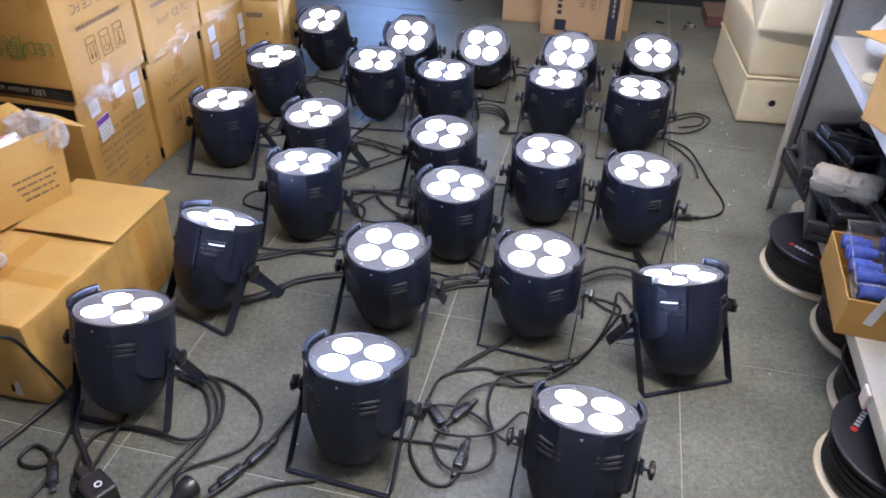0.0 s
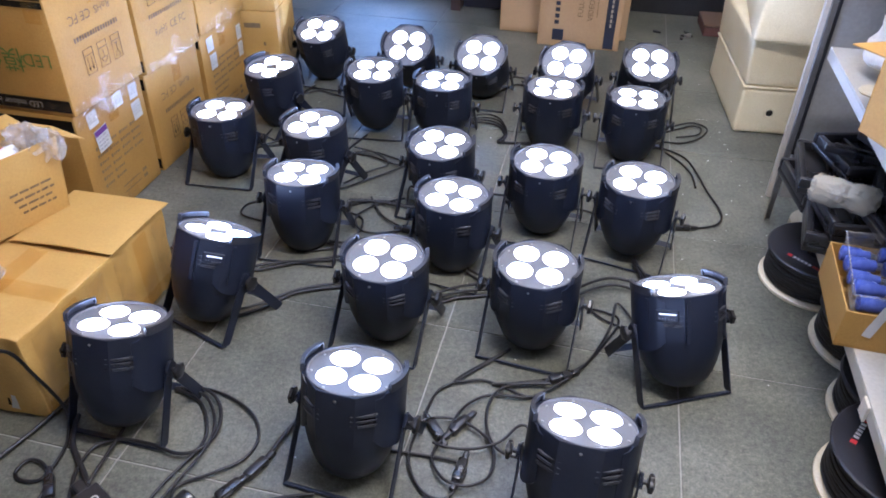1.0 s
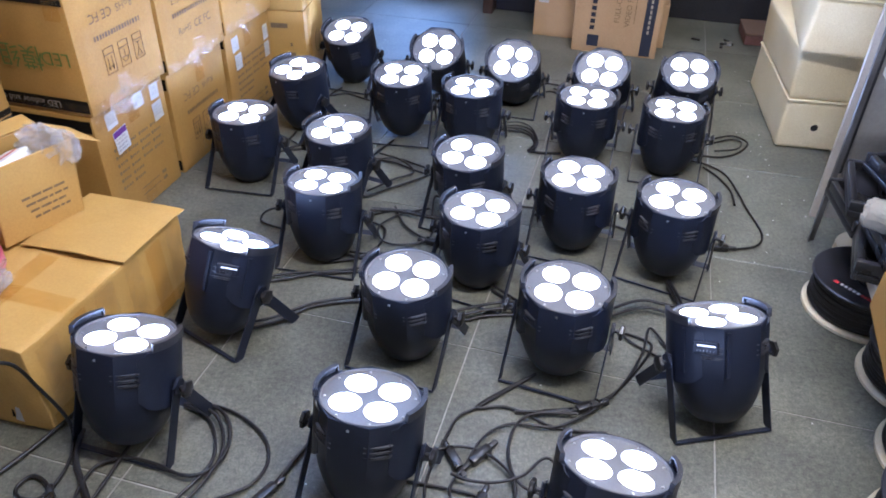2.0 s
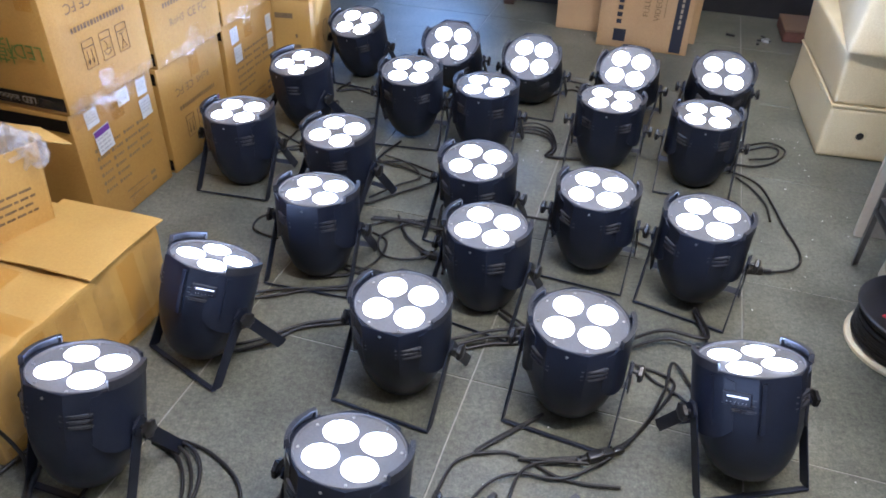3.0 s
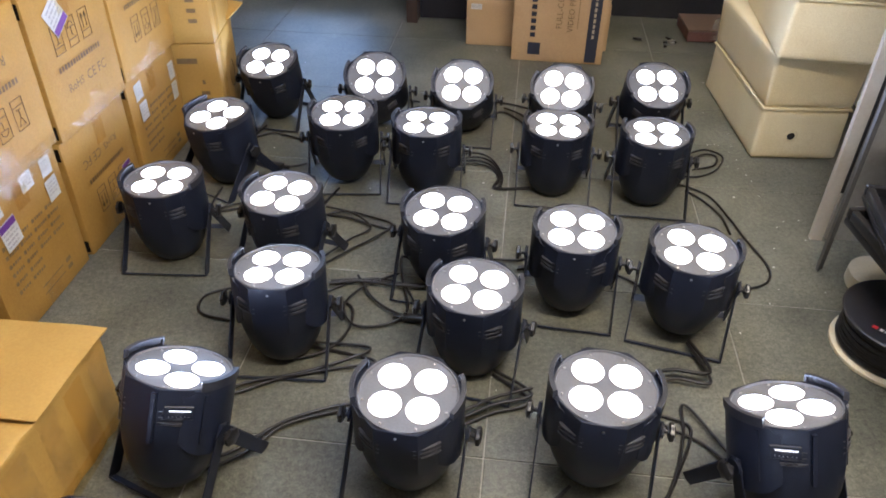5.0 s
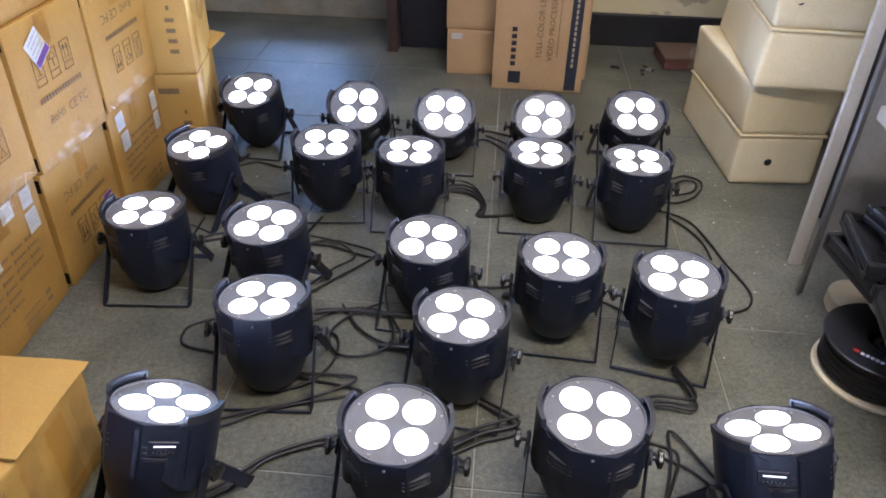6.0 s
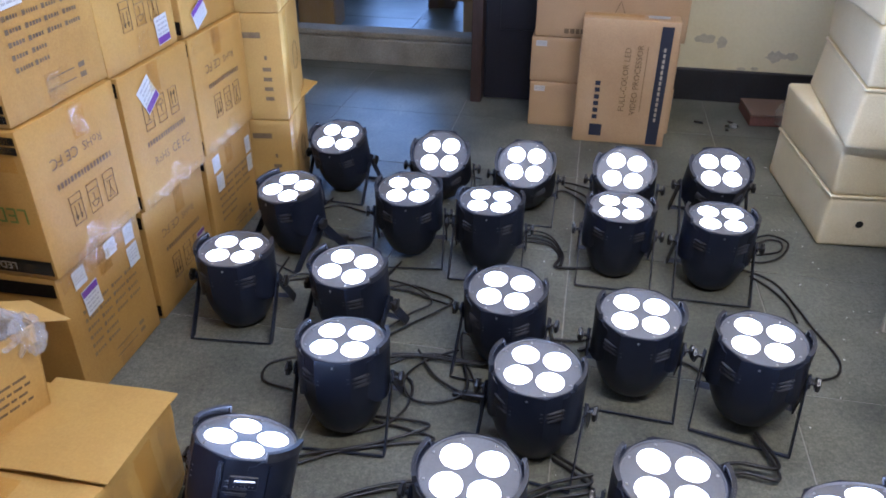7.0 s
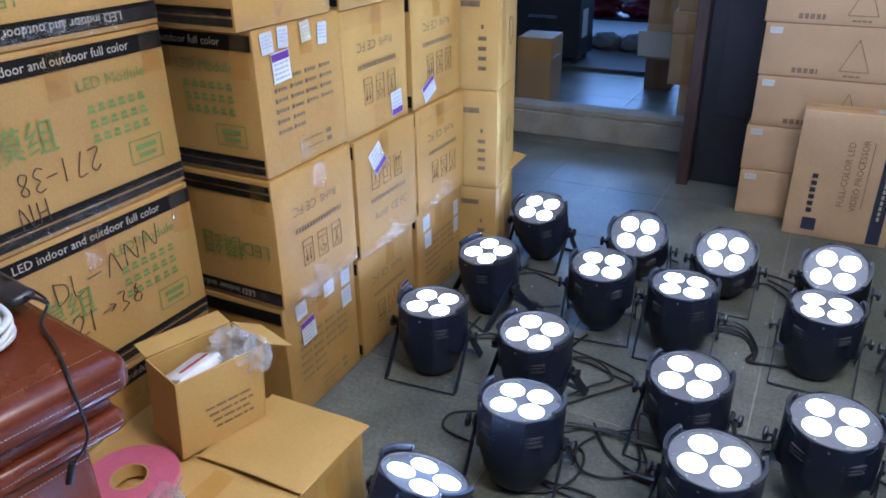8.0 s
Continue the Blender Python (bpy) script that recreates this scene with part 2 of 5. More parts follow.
def glow(name, colour, strength):
    m, t, b = node_mat(name)
    b.inputs["Base Color"].default_value = (0.8, 0.8, 0.8, 1)
    b.inputs["Emission Color"].default_value = (*colour, 1)
    b.inputs["Emission Strength"].default_value = strength
    return m




def led_lens(name, colour, strength):
    """A lit lens: brightest over the chip, dimmer and warmer towards its rim."""
    m, t, b = node_mat(name)
    link = t.links.new
    b.inputs["Base Color"].default_value = (0.8, 0.8, 0.8, 1)
    b.inputs["Roughness"].default_value = 0.15
    tc = t.nodes.new("ShaderNodeTexCoord")
    flat = t.nodes.new("ShaderNodeVectorMath")
    flat.operation = "MULTIPLY"
    flat.inputs[1].default_value = (1, 1, 0)
    link(tc.outputs["Object"], flat.inputs[0])
    far = t.nodes.new("ShaderNodeVectorMath")
    far.operation = "LENGTH"
    link(flat.outputs[0], far.inputs[0])
    fall = t.nodes.new("ShaderNodeMapRange")
    fall.interpolation_type = "SMOOTHSTEP"
    fall.inputs["From Min"].default_value, fall.inputs["From Max"].default_value = 0.018, 0.0312
    fall.inputs["To Min"].default_value, fall.inputs["To Max"].default_value = strength, 5.0
    link(far.outputs["Value"], fall.inputs["Value"])
    tint = t.nodes.new("ShaderNodeValToRGB")
    tint.color_ramp.elements[0].position, tint.color_ramp.elements[1].position = 0.026, 0.031
    tint.color_ramp.elements[0].color, tint.color_ramp.elements[1].color = (*colour, 1), (1.0, 0.90, 0.74, 1)
    link(far.outputs["Value"], tint.inputs[0])
    link(tint.outputs[0], b.inputs["Emission Color"])
    link(fall.outputs[0], b.inputs["Emission Strength"])
    return m


LED = led_lens("lit_white_led", (0.60, 0.78, 1.0), LED_GLOW)
DISPLAY = glow("lit_display", (0.9, 0.95, 1.0), 1.2)

# ---- mesh helpers ----


def finish(name, bm, material, parent=None, label="", smooth=None):
    me = bpy.data.meshes.new(name)
    bmesh.ops.recalc_face_normals(bm, faces=bm.faces[:])
    bm.to_mesh(me)
    bm.free()
    me.materials.append(material)
    if smooth is not None:
        for p in me.polygons:
            p.use_smooth = True
        me.set_sharp_from_angle(angle=radians(smooth))
    ob = new(name, me)
    if parent is not None:
        ob.parent = parent
    if label:
        ob["label"] = label
    return ob


def part(name, bm, material, parent, label="", smooth=None):
    return finish(name, bm, material, parent, label, smooth)


def thing(name, m, label, category, group="", kind=""):
    ob = new(name)
    ob.empty_display_size = 0.05
    ob.matrix_basis = m
    return tagged(ob, label, category, group, kind)


def solid(name, bm, material, m, label, category="", kind="", smooth=None, group=""):
    ob = finish(name, bm, material, None, "", smooth)
    ob.matrix_basis = m
    return tagged(ob, label, category, group, kind)


def box(bm, lo, hi, bevel=0.0, seg=2):
    """A box between two corners, its edges rounded."""
    c = [(a + b) / 2 for a, b in zip(lo, hi)]
    s = [abs(b - a) for a, b in zip(lo, hi)]
    r = bmesh.ops.create_cube(bm, size=1.0, matrix=Matrix.LocRotScale(c, None, s))
    if bevel:
        edges = list({e for v in r["verts"] for e in v.link_edges})
        bmesh.ops.bevel(bm, geom=edges, offset=bevel, segments=seg, affect="EDGES", profile=0.5)
    return bm


def lathe(bm, profile, n=32, m=None, cap=True, start=0.0):
    """A solid of revolution about z from (radius, height) pairs."""
    m = m or Matrix()
    rings = []
    for r, z in profile:
        rings.append([bm.verts.new(m @ Vector((r * math.cos(start + 2 * math.pi * i / n), r * math.sin(start + 2 * math.pi * i / n), z))) for i in range(n)])
    for a, b in zip(rings, rings[1:]):
        for i in range(n):
            bm.faces.new((a[i], a[(i + 1) % n], b[(i + 1) % n], b[i]))
    if cap:
        bm.faces.new(rings[0])
        bm.faces.new(rings[-1])
    return bm


def spline(points, steps=8, closed=False):
    """Points along a smooth line through the given ones."""
    p = [Vector(q) for q in points]
    n = len(p)
    out = []
    for i in range(n if closed else n - 1):
        a, b, c, d = (p[(i + k) % n] if closed else p[min(max(i + k, 0), n - 1)] for k in (-1, 0, 1, 2))
        for s in range(steps):
            t = s / steps
            out.append(0.5 * (2 * b + (c - a) * t + (2 * a - 5 * b + 4 * c - d) * t * t + (3 * b - a - 3 * c + d) * t ** 3))
    if not closed:
        out.append(p[-1])
    return out


def tube(bm, line, r, n=8, closed=False):
    rings = []
    for i, q in enumerate(line):
        a = line[i - 1] if (i or closed) else line[0]
        b = line[(i + 1) % len(line)] if (closed or i < len(line) - 1) else line[-1]
        d = (b - a).normalized()
        side = d.cross(Vector((0, 0, 1)))
        side = side.normalized() if side.length > 1e-4 else Vector((1, 0, 0))
        up = side.cross(d)
        rings.append([bm.verts.new(q + r * (math.cos(2 * math.pi * k / n) * side + math.sin(2 * math.pi * k / n) * up)) for k in range(n)])
    pairs = list(zip(rings, rings[1:])) + ([(rings[-1], rings[0])] if closed else [])
    for a, b in pairs:
        for k in range(n):
            bm.faces.new((a[k], a[(k + 1) % n], b[(k + 1) % n], b[k]))
    if not closed:
        bm.faces.new(rings[0])
        bm.faces.new(rings[-1])
    return bm


def text_into(bm, words, size, m, squeeze=1.0):
    """Letters of the built-in font as flat shapes, centred at the pose m."""
    cu = bpy.data.curves.new("letters", "FONT")
    cu.body, cu.size, cu.align_x, cu.align_y, cu.resolution_u = words, size, "CENTER", "CENTER", 2
    ob = new("letters", cu)
    deps = bpy.context.evaluated_depsgraph_get()
    me = bpy.data.meshes.new_from_object(ob.evaluated_get(deps))
    me.transform(m @ Matrix.Diagonal((squeeze, 1, 1, 1)))
    bm.from_mesh(me)
    bpy.data.objects.remove(ob)
    bpy.data.meshes.remove(me)
    return bm


def quad(bm, m, x0, y0, x1, y1):
    bm.faces.new([bm.verts.new(m @ Vector((x, y, 0))) for x, y in ((x0, y0), (x1, y0), (x1, y1), (x0, y1))])
    return bm


def slab(bm, m, x0, y0, x1, y1, h):
    r = bmesh.ops.create_cube(bm, size=1.0, matrix=m @ Matrix.LocRotScale(((x0 + x1) / 2, (y0 + y1) / 2, h / 2), None, (x1 - x0, y1 - y0, h)))
    return r


# ---- room ----
L, R_, FRONT, KERB, BACK = -2.16, 1.06, -1.7, 4.64, 4.42


def room_box(name, lo, hi, material, label, bevel=0.0, kind="structure", category=""):
    return solid(name, box(bmesh.new(), lo, hi, bevel), material, ROOM, label, category, kind)


room_box("wall_west", (L - 0.12, FRONT, 0), (L, KERB + 0.14, CEILING_Z), WALL_PLAIN, "plain white painted wall behind the carton stacks", category="wall")
room_box("wall_east", (R_, FRONT, 0), (R_ + 0.12, 9.2, CEILING_Z), WALL_PLAIN, "plain white painted wall behind the shelf", category="wall")
room_box("wall_south", (L - 0.12, FRONT - 0.12, 0), (R_ + 0.12, FRONT, CEILING_Z), WALL_PLAIN, "plain white painted wall", category="wall")
FAR_L = -4.3
# back room walls, coloured grey to stand in for the dim light there
room_box("wall_back_west", (FAR_L - 0.12, KERB, 0), (FAR_L, 9.2, CEILING_Z), WALL_DIM, "wall of the back room, its dimness put into the grey", category="wall")
room_box("wall_back_south", (FAR_L, KERB, 0), (L - 0.1205, KERB + 0.14, CEILING_Z), WALL_DIM, "wall of the back room, its dimness put into the grey", category="wall")
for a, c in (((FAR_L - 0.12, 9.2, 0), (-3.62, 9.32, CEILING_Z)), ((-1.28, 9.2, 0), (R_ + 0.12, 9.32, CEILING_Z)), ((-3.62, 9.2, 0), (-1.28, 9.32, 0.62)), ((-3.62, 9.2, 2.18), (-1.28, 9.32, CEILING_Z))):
    room_box("wall_far", a, c, WALL_DIM, "wall round the window of the back room, its dimness put into the grey", category="wall")
win = thing("window_1", at(-2.45, 9.3, 0.62), "white framed window in the back room", "window", kind="structure")
for a, c in (((-1.17, -0.03, 0), (1.17, 0.03, 0.05)), ((-1.17, -0.03, 1.51), (1.17, 0.03, 1.56)), ((-1.17, -0.03, 0.051), (-1.12, 0.03, 1.509)), ((1.12, -0.03, 0.051), (1.17, 0.03, 1.509)), ((-0.02, -0.02, 0.051), (0.02, 0.02, 1.509))):
    part("window_frame", box(bmesh.new(), a, c, 0.003), BOARD, win)
room_box("wall_north", (-0.16, BACK, 0), (R_, BACK + 0.12, CEILING_Z), WALL, "cream painted wall with scuffed paint", category="wall")
room_box("wall_over_opening", (L, KERB, 2.2), (-0.85, KERB + 0.14, CEILING_Z), WALL, "cream painted wall over the opening", category="wall")
room_box("ceiling", (FAR_L - 0.12, FRONT - 0.12, CEILING_Z), (R_ + 0.12, 9.32, CEILING_Z + 0.1), CEIL, "white painted ceiling", category="ceiling")
room_box("baseboard", (-0.12, BACK - 0.03, 0), (R_, BACK - 0.002, 0.165), BASE_BLACK, "black skirting board under the cream wall", 0.004, category="baseboard")
room_box("door_jamb", (-0.90, 4.12, 0), (-0.845, KERB + 0.14, CEILING_Z), WOOD_DARK, "dark brown wooden post beside the opening", 0.004, category="door frame")

door = thing("door_1", at(-0.84, 4.2), "dark navy painted steel door, closed", "door", kind="structure")
part("door_leaf", box(bmesh.new(), (0, 0, 0.004), (0.68, 0.04, 2.1), 0.003), DOOR_NAVY, door)
for pz in (0.35, 1.15):
    bm = bmesh.new()
    for a, b in (((0.06, -0.006, pz), (0.62, 0.0, pz + 0.012)), ((0.06, -0.006, pz + 0.55), (0.62, 0.0, pz + 0.562)), ((0.06, -0.006, pz + 0.012), (0.072, 0.0, pz + 0.55)), ((0.608, -0.006, pz + 0.012), (0.62, 0.0, pz + 0.55))):
        box(bm, a, b)
    part("panel_moulding", bm, DOOR_NAVY, door)
part("door_handle", lathe(bmesh.new(), [(0.004, 0), (0.012, 0.004), (0.012, 0.03), (0.018, 0.035), (0.018, 0.05), (0.004, 0.055)], 16, pose(0.06, 0, 1.0, 90)), STEEL, door, "small steel door knob")

bm = bmesh.new()
box(bm, (L, KERB, 0), (-0.905, KERB + 0.16, 0.145), 0.006)
box(bm, (L, KERB + 0.022, 0.146), (-0.905, KERB + 0.158, 0.18), 0.008)
bmesh.ops.subdivide_edges(bm, edges=[e for e in bm.edges if e.calc_length() > 0.4], cuts=24)
for v in bm.verts:
    v.co.y += 0.006 * noise.noise(v.co * 9)
    v.co.z += 0.004 * noise.noise(v.co * 7 + Vector((3, 1, 0))) if v.co.z > 0.05 else 0
solid("kerb", bm, CONCRETE, ROOM, "worn stained concrete threshold kerb", "kerb", "structure")

# ---- spotlights ----
PIVOT_TO_FACE, RADIUS, ARM = 0.095, 0.107, 0.188


def ring_mesh(profile, flats, n=32):
    """Like lathe, with each ring pressed towards an eight-sided outline by its share of flats."""
    bm = bmesh.new()
    rings = []
    for (r, z), f in zip(profile, flats):
        ring = []
        for i in range(n):
            a = 2 * math.pi * i / n
            off = a - round(a / (math.pi / 4)) * math.pi / 4
            k = r * (1 - f + f / math.cos(off))
            ring.append(bm.verts.new((k * math.cos(a), k * math.sin(a), z)))
        rings.append(ring)
    for a, b in zip(rings, rings[1:]):
        for i in range(n):
            bm.faces.new((a[i], a[(i + 1) % n], b[(i + 1) % n], b[i]))
    bm.faces.new(rings[0])
    bm.faces.new(rings[-1])
    return bm


def shell_plate(mid, columns, r0):
    """A curved side plate whose top and bottom step with the angle: (degrees, bottom, top, radius) columns."""
    bm = bmesh.new()
    ring = []
    for deg, z0, z1, r1 in columns:
        a = mid + radians(deg)
        c, s = math.cos(a), math.sin(a)
        ring.append([bm.verts.new((r * c, r * s, z)) for r, z in ((r0, z0), (r1, z0), (r1, z1), (r0, z1))])
    for a, b in zip(ring, ring[1:]):
        for k in range(4):
            bm.faces.new((a[k], a[(k + 1) % 4], b[(k + 1) % 4], b[k]))
    bm.faces.new(ring[0])
    bm.faces.new(ring[-1])
    return bm


def arc_plate(bm, r0, r1, z0, z1, mid, half, n=8):
    """A curved plate between two radii and heights."""
    ring = []
    for i in range(n + 1):
        a = mid - half + 2 * half * i / n
        c, s = math.cos(a), math.sin(a)
        ring.append([bm.verts.new((r * c, r * s, z)) for r, z in ((r0, z0), (r1, z0), (r1, z1), (r0, z1))])
    for a, b in zip(ring, ring[1:]):
        for k in range(4):
            bm.faces.new((a[k], a[(k + 1) % 4], b[(k + 1) % 4], b[k]))
    bm.faces.new(ring[0])
    bm.faces.new(ring[-1])
    return bm


def mesh_of(name, bm, material, smooth=None):
    ob = finish(name, bm, material, None, "", smooth)
    me = ob.data
    bpy.data.objects.remove(ob)
    return me


def bracket_mesh(half):
    bm = bmesh.new()
    w, t = 0.014, 0.0016
    for s in (-1, 1):
        box(bm, (s * half - t, -w, -ARM + 0.004), (s * half + t, w, 0.018), 0.0009, 1)
    box(bm, (-half - t, -w, -ARM), (half + t, w, -ARM + 0.0038), 0.0009, 1)
    for s in (-1, 1):
        lathe(bm, [(0.017, half + t), (0.017, half + t + 0.0015)], 20, Matrix.Rotation(radians(90 * s), 4, "Y"))
    return bm


def knob_mesh(s):
    bm = bmesh.new()
    m = Matrix.Translation((s * 0.1235, 0, 0)) @ Matrix.Rotation(radians(90 * s), 4, "Y")
    lathe(bm, [(0.005, 0), (0.005, 0.008), (0.010, 0.009), (0.010, 0.011)], 12, m)
    n, rings = 30, []
    for r, z in ((0.013, 0.011), (0.018, 0.013), (0.018, 0.020), (0.012, 0.023)):
        rings.append([bm.verts.new(m @ Vector((r * (1 + 0.09 * math.cos(6 * a)) * math.cos(a), r * (1 + 0.09 * math.cos(6 * a)) * math.sin(a), z))) for a in (2 * math.pi * i / n for i in range(n))])
    for a, b in zip(rings, rings[1:]):
        for i in range(n):
            bm.faces.new((a[i], a[(i + 1) % n], b[(i + 1) % n], b[i]))
    bm.faces.new(rings[0])
    bm.faces.new(rings[-1])
    return bm


F = PIVOT_TO_FACE
PROFILE = [(0.0985, F - 0.005), (0.0995, F + 0.003), (0.1015, F + 0.003), (0.1022, F - 0.001), (0.1028, F - 0.05), (0.1026, F - 0.098), (0.1003, F - 0.125), (0.0955, F - 0.152),
           (0.0885, F - 0.178), (0.079, F - 0.202), (0.0675, F - 0.221), (0.053, F - 0.2345), (0.030, F - 0.2405), (0.006, F - 0.2415)]
FLATS = [0, 0.4, 0.8, 0.85, 0.8, 0.6, 0.4, 0.2, 0.1, 0, 0, 0, 0, 0]
BODY_ME = mesh_of("lamp_housing", ring_mesh(PROFILE, FLATS), POWDER, 24)
bm = bmesh.new()
lathe(bm, [(0.0990, F - 0.004), (0.0990, F + 0.0036), (0.0965, F + 0.0040), (0.0955, F - 0.0008), (0.094, F - 0.001)], 48)
PLATE_ME = mesh_of("face_plate", bm, FACE, 30)
LENS_ME = mesh_of("lens", lathe(bmesh.new(), [(0.0312, F - 0.003), (0.0312, F + 0.0005), (0.0295, F + 0.0018), (0.02, F + 0.003), (0.006, F + 0.0034)], 32), LED, 40)
BEZEL_ME = mesh_of("lens_ring", lathe(bmesh.new(), [(0.0313, F - 0.002), (0.0335, F - 0.002), (0.0333, F - 0.0005), (0.0313, F - 0.0002), (0.0313, F - 0.002)], 32, cap=False), FACE, 40)
EAR_ME = []
for s in (0, math.pi):
    bm = bmesh.new()
    arc_plate(bm, 0.1082, 0.1116, F + 0.0025, F + 0.021, s, radians(28))
    arc_plate(bm, 0.1025, 0.1081, F + 0.0178, F + 0.021, s, radians(27.5))
    for e in (-28, 28):
        arc_plate(bm, 0.1020, 0.1081, F + 0.0045, F + 0.0177, s + radians(e * 0.96), radians(1.0), 2)
    EAR_ME.append(mesh_of("rim_guard", bm, EAR_EDGE, 30))
SKIRT_ME = []
STEP = [(-44, F - 0.108, F - 0.009, 0.1034), (-37, F - 0.120, F - 0.006, 0.1058), (-33, F - 0.125, F + 0.0023, 0.1078), (-24, F - 0.132, F + 0.0023, 0.1098), (-12, F - 0.136, F + 0.0023, 0.1108), (0, F - 0.137, F + 0.0023, 0.1110)]
for s in (0, math.pi):
    SKIRT_ME.append(mesh_of("side_skirt", shell_plate(s, STEP + [(-a, p, q, r) for a, p, q, r in STEP[-2::-1]], 0.0985), POWDER, 40))
LOUVRE_ME = []
for k in range(4):
    for row in range(3):
        mid = radians((-57, -123, 57, 123)[k])
        bm = arc_plate(bmesh.new(), 0.1, 0.1086, F - 0.0405 - 0.0115 * row, F - 0.0384 - 0.0115 * row, mid, radians(15))
        arc_plate(bm, 0.1, 0.1072, F - 0.0445 - 0.0115 * row, F - 0.0435 - 0.0115 * row, mid, radians(14))
        LOUVRE_ME.append(mesh_of("vent_louvre", bm, LOUVRE))
RIDGE_ME = []
for s in (-1, 1):
    RIDGE_ME.append(mesh_of("ridge", arc_plate(bmesh.new(), 0.1, 0.1135, F - 0.105, F - 0.004, radians(90 + 25 * s), radians(2.2), 3), POWDER))
PANEL_ME = mesh_of("control_panel", box(bmesh.new(), (-0.027, 0.101, F - 0.055), (0.027, 0.1068, F - 0.027), 0.002, 1), POWDER)
DISPLAY_ME = mesh_of("display", box(bmesh.new(), (-0.021, 0.1069, F - 0.0375), (0.017, 0.1074, F - 0.0350), 0.0), DISPLAY)
BUTTON_ME = mesh_of("button", lathe(bmesh.new(), [(0.0008, 0), (0.0008, 0.0012)], 8, pose(0, 0.1068, F - 0.0475, -90)), STEEL)
SCREW_ME = []
for a in range(8):
    an = radians(22.5 + 45 * a)
    SCREW_ME.append(mesh_of("screw", lathe(bmesh.new(), [(0.0028, F - 0.001), (0.0028, F + 0.0008), (0.0016, F + 0.0016)], 10, pose(0.0885 * math.cos(an), 0.0885 * math.sin(an), 0)), STEEL))
FRONT_SCREW_ME = mesh_of("screw", lathe(bmesh.new(), [(0.003, 0.1), (0.003, 0.1034), (0.0016, 0.1042)], 10, pose(0, 0, F - 0.012, 90)), STEEL)
BRACKET_ME = [mesh_of("bracket", bracket_mesh(0.1165), POWDER), mesh_of("bracket", bracket_mesh(0.1205), POWDER)]
KNOB_ME = [mesh_of("knob", knob_mesh(s), KNOB, 40) for s in (-1, 1)]


BEAM = bpy.data.lights.new("lamp_beam", "SPOT")
BEAM.energy, BEAM.color, BEAM.shadow_soft_size = BEAM_WATTS, (0.48, 0.71, 1.0), 0.003
BEAM.spot_size, BEAM.spot_blend = radians(50), 0.7


def share(name, me, parent, m=None, label=""):
    ob = new(name, me)
    ob.parent = parent
    if m is not None:
        ob.matrix_basis = m
    if label:
        ob["label"] = label
    return ob


def par_light(x, y, z, yaw, tilt, turn=0, panel_turn=0):
    """A black floor spotlight on its two spread brackets; x, y, z is the middle of its face."""
    t = radians(tilt)
    zp = max(z - F * math.cos(t), 0.1415 * math.cos(t) + 0.03 * abs(math.sin(t)))
    back = Vector((0, -math.sin(t), 0)) * F
    back.rotate(Euler((0, 0, radians(yaw))))
    lean = "tilted forward" if tilt < -9 else ("tilted back" if tilt > 14 else "standing upright")
    ob = thing("par_light", pose(x - back.x, y - back.y, 0, 0, 0, yaw),
               f"black floor spotlight, four lit white LEDs, {lean}", "spotlight", "spotlights on the tiled floor")
    body = share("lamp_housing", BODY_ME, ob, pose(0, 0, zp, tilt) @ pose(0, 0, 0, 0, 0, turn))
    rear = pose(0, 0, 0, 0, 0, panel_turn)
    for me in RIDGE_ME:
        share("ridge", me, body, rear)
    panel = share("control_panel", PANEL_ME, body, rear, label="black control panel with a lit display")
    share("display", DISPLAY_ME, panel, label="lit white display")
    for k in range(6):
        share("button", BUTTON_ME, panel, pose(-0.018 + 0.007 * k, 0, 0))
    share("screw", FRONT_SCREW_ME, body, label="small steel screw")
    share("face_plate", PLATE_ME, body, label="grey round face plate")
    for dx in (-0.0365, 0.0365):
        for dy in (-0.0365, 0.0365):
            share("lens", LENS_ME, body, pose(dx, dy, 0), "lit white LED lens")
            share("lens_ring", BEZEL_ME, body, pose(dx, dy, 0))
    for me in EAR_ME:
        share("rim_guard", me, body)
    for me in SKIRT_ME:
        share("side_skirt", me, body)
    for me in LOUVRE_ME:
        share("vent_louvre", me, body)
    for me in SCREW_ME:
        share("screw", me, body, label="small steel screw")
    spread = math.degrees(math.acos(min(zp / ARM, 1.0)))
    share("bracket", BRACKET_ME[0], ob, pose(0, 0, zp + 0.002, -spread + 2))
    share("bracket", BRACKET_ME[1], ob, pose(0, 0, zp + 0.002, spread - 2))
    for me in KNOB_ME:
        share("knob", me, ob, pose(0, 0, zp))
    beam = new("lamp_beam", BEAM)
    beam.matrix_world = pose(x - back.x, y - back.y, 0, 0, 0, yaw) @ pose(0, 0, zp, tilt) @ pose(0, 0, F + 0.006, 180)
    return ob


